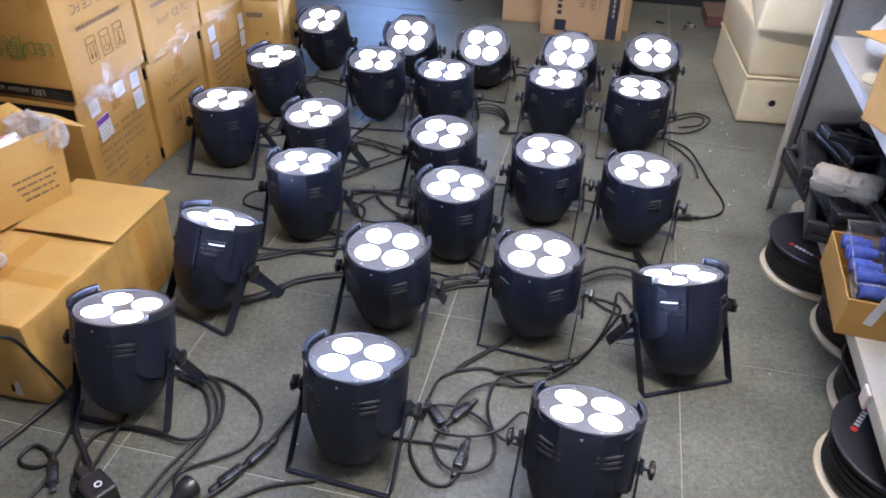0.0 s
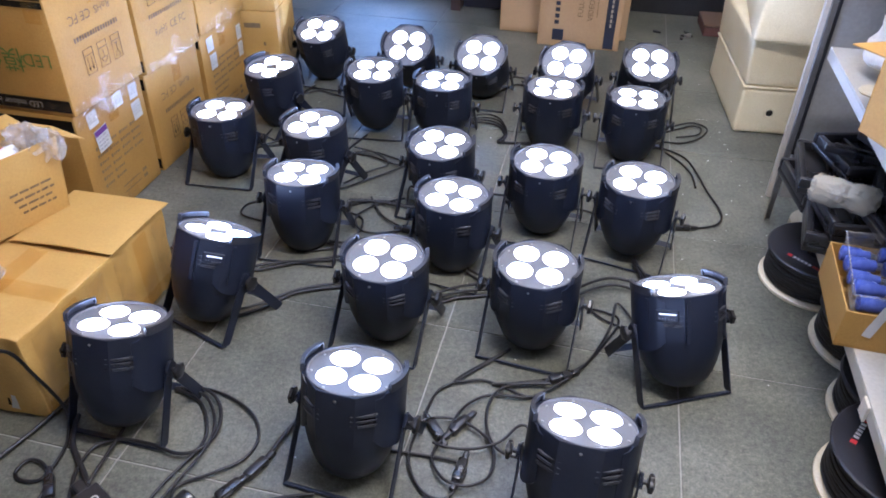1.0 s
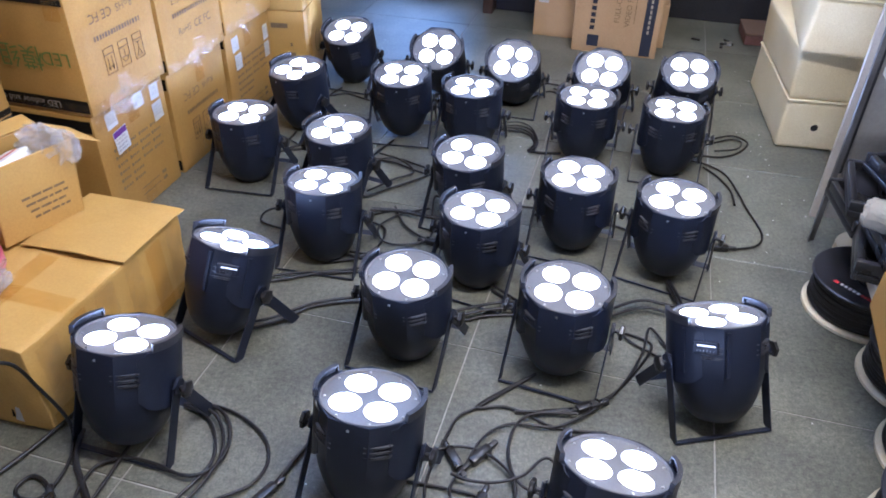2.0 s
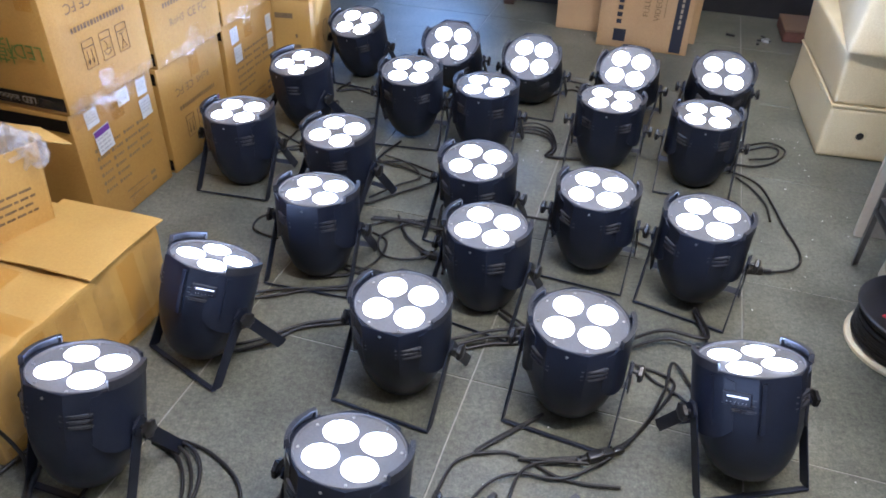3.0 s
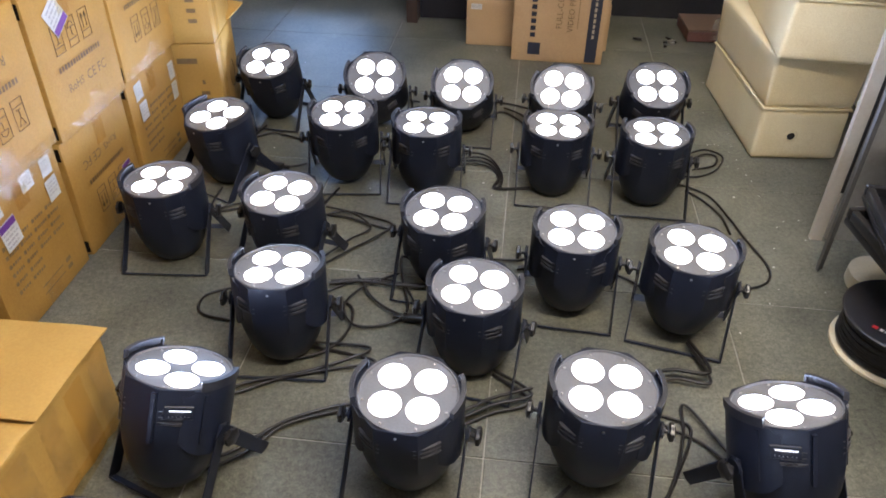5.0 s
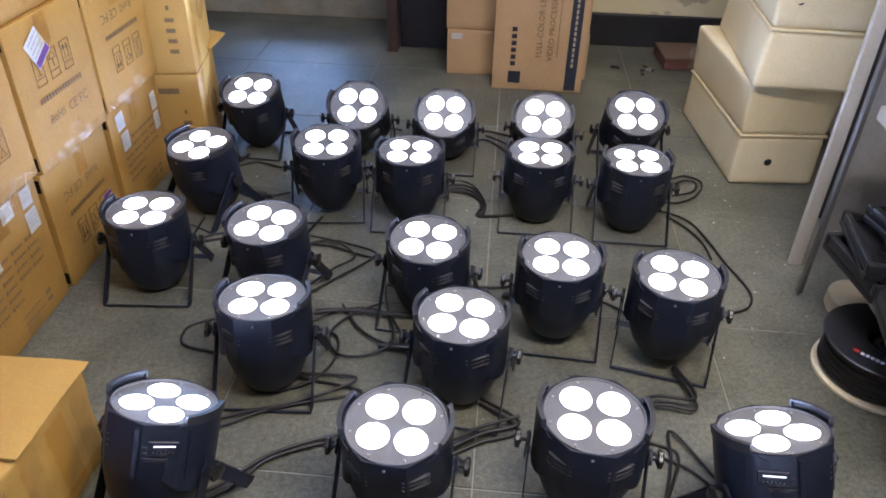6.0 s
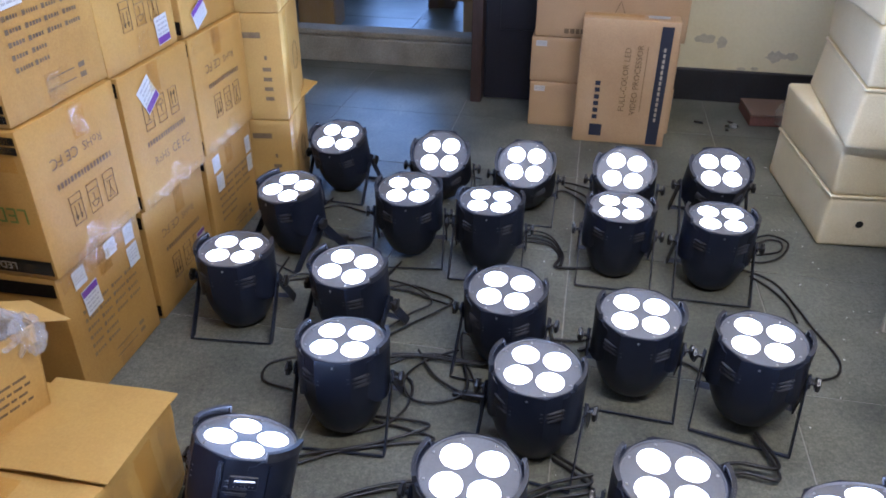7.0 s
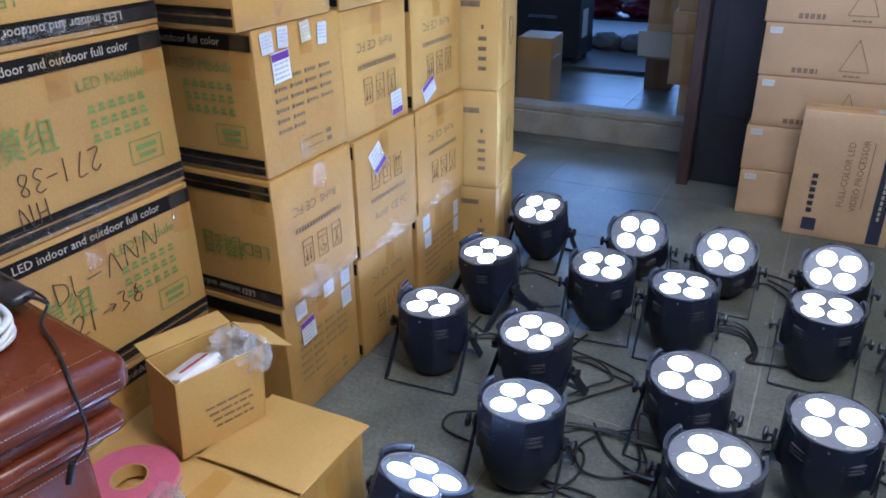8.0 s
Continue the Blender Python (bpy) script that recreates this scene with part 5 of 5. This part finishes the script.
tube(rim, [Vector((x, y, 0.045)) for x, y in ((-0.146, -0.116), (0.146, -0.116), (0.146, 0.116), (-0.146, 0.116))], 0.0016, 6, True)
part("rim", rim, BAG, ob, "bright rolled rim")
for k in range(5):
    lug = thing("connector_lug", at(0.80 + 0.03 * (k % 2), 1.43 + 0.035 * k, S1 + 0.118, rng.uniform(0, 90), 10), "bright metal connector lug in the clear tray", "connector", "metal lugs in the tray")
    part("lug", lathe(bmesh.new(), [(0.006, 0), (0.009, 0.002), (0.009, 0.016), (0.005, 0.02), (0.005, 0.03)], 12, pose(0, 0, 0.006, 0, 90)), STEEL, lug, smooth=40)

ob = open_carton(at(0.714, 1.627, S2, 25), 0.20, 0.25, 0.165, CARD, "open brown carton on the upper shelf", {"back": -4})
for k in range(5):
    crumple("dark_part", at(0.70 + 0.05 * (k % 3), 1.58 + 0.05 * (k % 2), S2 + 0.11, 30 * k), 0.035, 0.045, 0.03, BLACK_PLASTIC, "dark moulded part in the carton", "part", 30 + k, 0.3, 3)
crumple("white_sack", at(0.82, 2.02, S2 + 0.09), 0.17, 0.14, 0.12, BOARD, "white crumpled sack on the upper shelf", "sack", 41, 0.25)
solid("paper_cup_lid", lathe(bmesh.new(), [(0.012, 0), (0.035, 0), (0.037, 0.004), (0.033, 0.009), (0.012, 0.009)], 32), SPOOL_PALE, at(0.655, 1.93, S2), "flat round cream lid on the upper shelf", "lid", smooth=40)


def cable_spool(u, v, r, h, yaw, label, red_first, word=True, side=-1):
    ob = thing("cable_spool", at(u, v, 0, yaw), label, "cable spool", "cable spools under the shelf")
    part("base_flange", lathe(bmesh.new(), [(0.03, 0.0), (r, 0.0), (r + 0.001, 0.003), (r, 0.009), (r - 0.006, 0.0105), (0.03, 0.0105), (0.03, 0.0)], 56, cap=False), SPOOL_PALE, ob, "cream lower flange", smooth=35)
    bm = bmesh.new()
    turns = 15
    for k in range(turns):
        z = 0.019 + (h - 0.036) * k / (turns - 1)
        rr = r * 0.89 + 0.003 * math.sin(k * 1.9)
        tube(bm, [Vector((rr * math.cos(a), rr * math.sin(a), z + 0.0015 * math.sin(5 * a + k))) for a in [2 * math.pi * i / 40 for i in range(40)]], 0.0047, 6, True)
    tagged(part("wound_cable", bm, CABLE, ob, "wound black cable", smooth=60), kind="stuff")
    part("drum", lathe(bmesh.new(), [(0.045, 0.011), (r * 0.86, 0.011), (r * 0.86, h - 0.011), (0.045, h - 0.011), (0.045, 0.011)], 40, cap=False), SPOOL_BLACK, ob, smooth=35)
    top = part("top_flange", lathe(bmesh.new(), [(0.048, h - 0.01), (r - 0.004, h - 0.01), (r - 0.001, h - 0.007), (r - 0.001, h - 0.003), (r - 0.005, h), (0.058, h - 0.001), (0.048, h - 0.006), (0.048, h - 0.01)], 56, cap=False), SPOOL_BLACK, ob, "black upper flange", smooth=35)
    part("hub", lathe(bmesh.new(), [(0.018, h - 0.03), (0.03, h - 0.03), (0.03, h - 0.016), (0.018, h - 0.016), (0.018, h - 0.03)], 28, cap=False), SPOOL_BLACK, ob, smooth=35)
    if word:
        bm, red = bmesh.new(), bmesh.new()
        y = side * (r + 0.05) / 2
        for k in range(5):
            quad(bm, pose(-0.032 + 0.0115 * k, y, h + 0.0008), 0, -0.0055, 0.008, 0.0055)
        for k in range(4):
            quad(red, pose(0.0265 + 0.0085 * k, y, h + 0.0008), 0, -0.0055, 0.0062, 0.0055)
        quad(red, pose(-0.050, y, h + 0.0008), 0, -0.0065, 0.013, 0.0065)
        tagged(part("pale_mark", bm, WHITE_INK, top, "pale printed bars"), kind="stuff")
        tagged(part("red_mark", red, RED_INK, top, "red printed bars"), kind="stuff")


cable_spool(0.685, 1.955, 0.152, 0.112, -40, "black cable spool with a cream base, beside the partition", True)
cable_spool(0.785, 1.69, 0.15, 0.112, -20, "spool of black cable half under the shelf", True, False)
cable_spool(0.785, 1.43, 0.15, 0.115, 60, "spool of black cable wedged under the shelf", True, False)
cable_spool(0.726, 1.195, 0.158, 0.125, 60, "large spool of black cable with printed top, standing on the floor", True, True, 1)
solid("spool_flange", lathe(bmesh.new(), [(0.02, 0), (0.085, 0), (0.09, 0.01), (0.088, 0.045), (0.04, 0.05), (0.02, 0.05)], 36), SPOOL_PALE, at(0.735, 2.215, 0), "cream plastic spool end on the floor", "spool", smooth=35)

# ---- cables on the floor ----


STANDS = [tuple(ROOM.inverted() @ Vector((x, y, 0)))[:2] for x, y, *rest in FRONT_ROWS + MIDDLE_ROWS + FAR_ROWS]
TAILS = dict.fromkeys(STANDS, 0)


def cable(points, r=0.0042, z=0.0, name="power_cable", label="black power cable lying on the floor", plug=None, seed=0):
    """A cable laid through points of the floor; where z is given it rises a little over others."""
    bm = bmesh.new()
    rng = random.Random(seed + len(points))
    points = list(points)
    for first in (True, False):
        u, v, *w = points[0 if first else -1]
        su, sv = min(STANDS, key=lambda s: (s[0] - u) ** 2 + (s[1] - v) ** 2)
        gap = math.hypot(su - u, sv - v)
        if not w and 0.09 < gap < 0.32 and TAILS[su, sv] < 2:
            TAILS[su, sv] += 1
            end = (su + (u - su) * 0.07 / gap, sv + (v - sv) * 0.07 / gap)
            points.insert(0 if first else len(points), end)
    line = spline([(u, v, (w[0] if w else r + 0.001 + z + rng.uniform(0, 0.004))) for u, v, *w in points], 8)
    tube(bm, line, 0.86 * r, 8)
    ob = thing(name, ROOM, label, "cable", "power cables on the floor")
    part("cord", bm, CABLE, ob, smooth=60)
    if plug:
        for (u, v, a) in plug:
            p = bmesh.new()
            box(p, (-0.03, -0.011, 0), (0.03, 0.011, 0.02), 0.005)
            box(p, (-0.055, -0.0065, 0.004), (-0.0305, 0.0065, 0.016), 0.004)
            box(p, (0.0305, -0.0065, 0.004), (0.055, 0.0065, 0.016), 0.004)
            p.transform(pose(u, v, 0.001, 0, 0, a))
            part("connector", p, KNOB, ob, "black in-line connector", smooth=40)
    return ob


cable([(-0.245, 1.296), (-0.285, 1.25), (-0.297, 1.165), (-0.305, 1.09), (-0.295, 1.02), (-0.25, 0.96), (-0.205, 0.953), (-0.182, 0.985), (-0.184, 1.05)], plug=[(-0.183, 1.03, 84), (-0.262, 1.13, -50)])
cable([(-0.296, 1.143), (-0.25, 1.163), (-0.19, 1.158), (-0.135, 1.12), (-0.115, 1.07), (-0.122, 1.02), (-0.165, 0.99), (-0.215, 0.998), (-0.25, 1.05), (-0.234, 1.111)], z=0.008)
cable([(-0.25, 1.295), (-0.19, 1.311), (-0.137, 1.305), (-0.078, 1.286), (-0.02, 1.285), (0.05, 1.30)], plug=[(-0.21, 1.155, 60)])
cable([(-0.234, 1.111), (-0.22, 1.186), (-0.193, 1.235), (-0.149, 1.265), (-0.06, 1.283), (0.02, 1.36)], z=0.006)
cable([(-0.02, 1.33), (-0.1, 1.31), (-0.145, 1.27), (-0.155, 1.2), (-0.138, 1.136), (-0.107, 1.098), (-0.05, 1.085)], z=0.01)
cable([(-0.257, 1.083), (-0.22, 1.077), (-0.163, 1.087), (-0.11, 1.12), (-0.062, 1.181)], z=0.012)
cable([(0.13, 1.69), (0.115, 1.60), (0.085, 1.491), (0.036, 1.393), (-0.043, 1.338), (-0.16, 1.30)], plug=[(0.0, 1.365, 35)], z=0.004)
cable([(0.03, 1.66), (0.10, 1.65), (0.135, 1.62), (0.10, 1.52), (0.05, 1.42), (-0.02, 1.36), (-0.1, 1.325)])
cable([(0.0, 1.70), (0.06, 1.76), (0.11, 1.785), (0.2, 1.79)], 0.0055, 0.02)
cable([(0.01, 1.69), (0.07, 1.742), (0.12, 1.765), (0.2, 1.765)], 0.005, 0.012)
cable([(0.05, 1.655), (0.09, 1.62), (0.15, 1.59)], 0.004)
cable([(-0.874, 1.118), (-0.783, 1.116), (-0.69, 1.074), (-0.646, 1.015), (-0.65, 0.949), (-0.699, 0.896), (-0.747, 0.861), (-0.756, 0.829), (-0.72, 0.78)], 0.0045)
cable([(-0.935, 0.755), (-0.968, 0.80), (-0.984, 0.848), (-0.982, 0.897), (-0.938, 0.928), (-0.87, 0.933), (-0.794, 0.922), (-0.753, 0.946), (-0.739, 1.0), (-0.768, 1.072), (-0.825, 1.111), (-0.90, 1.10)], 0.005, 0.006)
cable([(-0.78, 0.70), (-0.759, 0.83), (-0.742, 0.924), (-0.748, 1.006), (-0.803, 1.082), (-0.88, 1.11)], 0.0045, 0.012)
cable([(-0.80, 0.72), (-0.785, 0.84), (-0.76, 0.94), (-0.765, 1.0), (-0.82, 1.075), (-0.9, 1.10)], 0.0045, 0.004)
cable([(-1.2, 0.72), (-1.147, 0.897), (-1.115, 1.06)], 0.0062)
cable([(-1.02, 0.70), (-1.019, 0.786), (-1.06, 0.829), (-1.099, 0.834), (-1.109, 0.801), (-1.083, 0.785), (-1.045, 0.799), (-1.044, 0.865), (-1.068, 0.926), (-1.10, 0.965, 0.04), (-1.135, 0.955, 0.14), (-1.15, 0.925, 0.235), (-1.19, 0.86, 0.27)], 0.0048, plug=[(-1.012, 0.782, 126)])
cable([(-1.075, 0.97), (-1.04, 0.90), (-0.984, 0.848), (-0.925, 0.795), (-0.905, 0.765)], 0.0075)
cable([(-0.70, 0.76), (-0.646, 0.842), (-0.606, 0.95), (-0.592, 1.02), (-0.575, 1.10)], 0.0058, plug=[(-0.612, 0.93, 68), (-0.645, 0.865, 62)])
cable([(-0.66, 0.76), (-0.598, 0.83), (-0.551, 0.866), (-0.468, 0.901)], 0.0048)
cable([(-0.97, 1.42), (-0.90, 1.385), (-0.84, 1.42), (-0.80, 1.47), (-0.76, 1.52), (-0.652, 1.575), (-0.56, 1.59)], 0.005)
cable([(-0.96, 1.44), (-0.90, 1.405), (-0.84, 1.44), (-0.79, 1.50), (-0.74, 1.54), (-0.64, 1.59), (-0.56, 1.60)], 0.005, 0.006)
cable([(-0.95, 1.56), (-0.88, 1.61), (-0.81, 1.655), (-0.70, 1.70), (-0.60, 1.74)], 0.0045)
cable([(-0.95, 1.58), (-0.87, 1.635), (-0.79, 1.665), (-0.69, 1.72), (-0.62, 1.78)], 0.0045, 0.004)
for k in range(3):
    cable([(-0.40, 1.55 + 0.012 * k), (-0.35, 1.585 + 0.012 * k), (-0.304, 1.615 + 0.014 * k), (-0.22, 1.66 + 0.012 * k)], 0.0048, 0.01 * k, seed=k)
cable([(0.25, 2.86), (0.30, 2.9), (0.38, 2.958), (0.435, 2.91), (0.397, 2.815), (0.33, 2.76), (0.25, 2.74)], 0.0042)
cable([(0.25, 2.82), (0.31, 2.86), (0.37, 2.91), (0.41, 2.90), (0.39, 2.83), (0.31, 2.79)], 0.0042, 0.006)
cable([(0.24, 2.69), (0.338, 2.639), (0.383, 2.504), (0.408, 2.407), (0.447, 2.266), (0.425, 2.185), (0.36, 2.15), (0.29, 2.13)], 0.0042, plug=[(0.31, 2.137, 10)])
cable([(0.27, 2.66), (0.32, 2.60), (0.36, 2.51), (0.37, 2.42)], 0.0042)
cable([(-0.80, 1.98), (-0.72, 2.04), (-0.64, 2.06), (-0.57, 2.03), (-0.514, 1.91), (-0.50, 1.84)], 0.0042)
cable([(-0.90, 2.37), (-0.80, 2.345), (-0.72, 2.315), (-0.62, 2.29), (-0.54, 2.28)], 0.0042)
cable([(-0.90, 2.35), (-0.82, 2.375), (-0.74, 2.36), (-0.66, 2.32), (-0.70, 2.25), (-0.76, 2.18), (-0.82, 2.10)], 0.0042, 0.004)
cable([(-0.88, 2.385), (-0.79, 2.36), (-0.72, 2.29), (-0.77, 2.22), (-0.83, 2.12)], 0.0042, 0.008)
cable([(-0.78, 2.01), (-0.70, 2.03), (-0.60, 2.025), (-0.52, 2.03)], 0.005, 0.01)
cable([(-0.78, 2.03), (-0.69, 2.045), (-0.59, 2.04), (-0.51, 2.045)], 0.005, 0.004)
cable([(-0.60, 2.16), (-0.585, 2.06), (-0.55, 1.93), (-0.60, 1.87), (-0.68, 1.86), (-0.72, 1.93), (-0.68, 2.02), (-0.60, 2.08)], 0.0042, 0.006)
cable([(-0.76, 1.96), (-0.70, 1.93), (-0.69, 1.84), (-0.73, 1.76), (-0.80, 1.72)], 0.0045)
cable([(-0.71, 2.06), (-0.644, 1.963), (-0.56, 1.91), (-0.48, 1.905)], 0.0045, 0.006, plug=[(-0.53, 1.905, 0)])
cable([(-1.24, 2.30), (-1.19, 2.335), (-1.13, 2.36), (-1.02, 2.39)], 0.0042)
cable([(-1.24, 2.33), (-1.17, 2.37), (-1.08, 2.38), (-1.0, 2.42)], 0.0042, 0.004)
cable([(-1.26, 2.82), (-1.20, 2.86), (-1.10, 2.83), (-1.0, 2.80), (-0.92, 2.78)], 0.0042)
cable([(-1.22, 2.74), (-1.18, 2.66), (-1.1, 2.62), (-1.02, 2.66)], 0.0042, plug=[(-1.12, 2.625, -10)])
for k in range(4):
    cable([(-0.52, 2.70 + 0.015 * k), (-0.45, 2.735 + 0.018 * k), (-0.385, 2.715 + 0.016 * k), (-0.352 + 0.004 * k, 2.65), (-0.36 + 0.006 * k, 2.58)], 0.004, 0.004 * k, seed=k)
cable([(-0.42, 3.22), (-0.36, 3.24), (-0.27, 3.21), (-0.2, 3.18)], 0.0045)
cable([(-0.38, 3.16), (-0.30, 3.10), (-0.26, 3.03), (-0.18, 2.99)], 0.0045)
cable([(-0.36, 3.19), (-0.29, 3.14), (-0.24, 3.06), (-0.16, 3.02)], 0.0045, 0.004)
cable([(-0.86, 3.20), (-0.78, 3.22), (-0.70, 3.20)], 0.0045)
cable([(0.05, 3.12), (0.12, 3.11), (0.2, 3.1)], 0.0045)
cable([(-0.05, 2.24), (-0.13, 2.27), (-0.20, 2.25), (-0.26, 2.20), (-0.34, 2.19)], 0.0045)
cable([(-0.02, 2.20), (-0.10, 2.23), (-0.18, 2.21), (-0.27, 2.15)], 0.0045, 0.004, plug=[(-0.22, 2.18, 30)])
cable([(0.10, 2.10), (0.02, 2.16), (-0.05, 2.17)], 0.0045)
cable([(-1.02, 1.98), (-1.10, 1.93), (-1.09, 1.86), (-1.0, 1.84)], 0.0042)

# power plug block and plug near the foremost light
ob = thing("power_plug", at(-0.885, 0.758, 0, -28), "black mains socket block with a white mark, lying on the floor", "plug")
part("block", box(bmesh.new(), (-0.035, -0.028, 0), (0.035, 0.028, 0.045), 0.005), KNOB, ob)
part("mark", lathe(bmesh.new(), [(0.005, 0.0453), (0.008, 0.0453), (0.008, 0.0458), (0.005, 0.0458), (0.005, 0.0453)], 20, pose(0.005, 0.003, 0), cap=False), WHITE_INK, ob, "white printed ring")
part("cord_end", box(bmesh.new(), (-0.075, -0.014, 0.006), (-0.036, 0.014, 0.036), 0.006), KNOB, ob)
ob = thing("mains_plug", at(-0.712, 0.80, 0, 70), "black round mains plug lying on the floor", "plug")
part("plug_body", lathe(bmesh.new(), [(0.006, -0.045), (0.011, -0.03), (0.02, -0.01), (0.024, 0.0), (0.024, 0.018), (0.02, 0.022)], 20, pose(0, 0, 0.024, 0, 90)), KNOB, ob, smooth=40)

# ---- scraps on the floor ----
rng = random.Random(4)
bm = bmesh.new()
for k in range(90):
    u, v = rng.uniform(-1.4, 0.62), rng.uniform(0.9, 3.9)
    if k % 3 == 0:
        u, v = rng.gauss(0.46, 0.07), rng.uniform(2.1, 3.6)
    s = rng.uniform(0.0007, 0.0021)
    m = pose(u, v, 0.0008, rng.uniform(-12, 12), rng.uniform(-12, 12), rng.uniform(0, 180))
    slab(bm, m, -s * rng.uniform(0.8, 2.2), -s, s, s, 0.0012)
tagged(solid("paper_crumbs", bm, PAPER, ROOM, "tiny white scraps of foam and paper on the floor", "scraps"), kind="stuff")

# ---- back room beyond the kerb ----
PLATFORM = 0.03
room_box("platform", (FAR_L, 6.5, 0.0005), (-0.2, 9.2, PLATFORM), DIMMED_FLOOR, "low worn concrete floor step in the back room, darkened for the dim light", 0.004, category="step")
ob = thing("wrapped_carton", at(-2.150, 5.44, 0, 4), "brown carton wrapped in clear film, in the back room", "carton")
part("box_body", carton_body(0.245, 0.29, 0.465, 0.008, 91), CARD, ob, smooth=40)
bm = bmesh.new()
box(bm, (-0.128, -0.151, 0.02), (0.128, 0.151, 0.33), 0.01)
bmesh.ops.subdivide_edges(bm, edges=[e for e in bm.edges if e.calc_length() > 0.2], cuts=10, use_grid_fill=True)
for v in bm.verts:
    v.co += 0.008 * Vector((abs(noise.noise(v.co * 12)), -abs(noise.noise(v.co * 11)), 0))
part("film_wrap", bm, FILM_THIN, ob, "wrinkled clear film", smooth=60)
BACK_CARTONS = ((-1.015, 5.16, 0.0, 0.17, 0.26, 0.298, 2), (-1.06, 5.16, 0.2985, 0.21, 0.28, 0.3, -2), (-1.07, 5.16, 0.599, 0.21, 0.28, 0.13, 1), (-1.06, 5.17, 0.7295, 0.20, 0.28, 0.36, 3),
                (-1.449, 6.22, 0.0, 0.20, 0.28, 0.222, 5), (-1.44, 6.24, 0.2225, 0.22, 0.30, 0.26, -3), (-1.43, 6.25, 0.483, 0.26, 0.32, 0.40, 2))
for k, (u, v, z, w, d, h, yaw) in enumerate(BACK_CARTONS):
    ob = thing("carton", at(u, v, z, yaw), "plain brown carton stacked in the back room", "carton", "cartons in the back room")
    part("box_body", carton_body(w, d, h, seed=95 + k), CARD_DARK if k == 4 else CARD_GREY, ob, smooth=40)
    if k != 5:
        part("tape", strip(bmesh.new(), face("-y", w, d, h, 0.002), -0.025, -h / 2 + 0.01, 0.025, h / 2 - 0.01), TAPE, ob, "packing tape")
    else:
        flap = bmesh.new()
        slab(flap, pose(-0.02, -d / 2 - 0.004, 0.02, 100, 0, 4), -0.14, 0, 0.10, 0.19, 0.003)
        part("flap", flap, BOARD, ob, "white inner side of a hanging flap")
ob = thing("steel_cabinet", at(-2.22, 6.56, PLATFORM), "black steel equipment cabinet with a paper notice", "cabinet")
part("cabinet_body", box(bmesh.new(), (-0.78, 0, 0.05), (0, 0.40, 0.66), 0.006), BASE_BLACK, ob)
for x in (-0.73, -0.05):
    for y in (0.05, 0.35):
        part("foot", lathe(bmesh.new(), [(0.022, 0), (0.022, 0.049)], 16, pose(x, y, 0)), KNOB, ob)
part("handle", box(bmesh.new(), (-0.45, -0.02, 0.37), (-0.20, -0.001, 0.395), 0.004), STEEL, ob, "steel handle")
part("notice", box(bmesh.new(), (0.001, 0.08, 0.21), (0.0035, 0.22, 0.44)), PAPER, ob, "white paper notice")
DARK_CLOTH = plain("dark_red_cloth", (0.12, 0.008, 0.02), 0.6)
ob = thing("storage_rack", at(-2.05, 7.95, PLATFORM), "dark steel storage rack carrying cloth bundles", "rack")
for z in (0.2, 0.5):
    part("shelf_board", box(bmesh.new(), (-0.72, -0.25, z), (0.72, 0.279, z + 0.025), 0.003), BASE_BLACK, ob)
for x in (-0.75, 0.72):
    for y in (-0.28, 0.25):
        part("post", box(bmesh.new(), (x, y, 0), (x + 0.03, y + 0.029, 0.56), 0.002), BASE_BLACK, ob)
for k, (x, z, s) in enumerate(((-0.35, 0.30, 0.2), (0.08, 0.30, 0.22), (0.45, 0.30, 0.18), (-0.1, 0.59, 0.25))):
    crumple("red_sack", at(-2.05 + x, 7.88, PLATFORM + z, 25 * k), s, 0.17, 0.095, DARK_CLOTH, "dark red cloth sack on the storage rack", "sack", 51 + k, 0.3)
for k in range(3):
    crumple("grey_sack", at(-2.19 + 0.27 * k, 7.36, PLATFORM + 0.06, 30 * k), 0.14, 0.11, 0.085, SACKING, "grey filled sack on the back room floor, darkened for the dim light", "sack", 60 + k, 0.2)

# ---- assumed ceiling lamps, added out of view ----
for lu, lv, watts in TUBES:
    ob = thing("assumed_tube_lamp", at(lu, lv, CEILING_Z - 0.08), "assumed white tube lamp under the ceiling, out of view", "lamp", "tube lamps")
    part("lamp_case", box(bmesh.new(), (-0.62, -0.06, 0.03), (0.62, 0.06, 0.079), 0.006), BOARD, ob)

# ---- floor, laid tile by tile ----
TS, JOINT = 0.605, 0.0032
floor = solid("floor", box(bmesh.new(), (FAR_L, FRONT, -0.05), (R_, 9.2, -0.0022)), GROUT, ROOM, "dark slate tile floor with pale grout lines", "floor", "structure")
bm = bmesh.new()
h = TS / 2 - JOINT / 2
box(bm, (-h, -h, -0.012), (h, h, 0), 0.0012, 1)
TILE_ME = mesh_of("tile", bm, TILE)
for i in range(-7, 4):
    for j in range(-6, 14):
        u, v = -0.317 + (i + 0.5) * TS, 1.492 + (j + 0.5) * TS
        if (L if v < 4.4 else FAR_L) - 0.25 < u < R_ + 0.25 and FRONT - 0.25 < v < 9.4:
            tile = new("tile", TILE_ME)
            tile.parent = floor
            tile.matrix_basis = pose(u, v, 0, 0, 0, 90 * ((i * 3 + j) % 4))
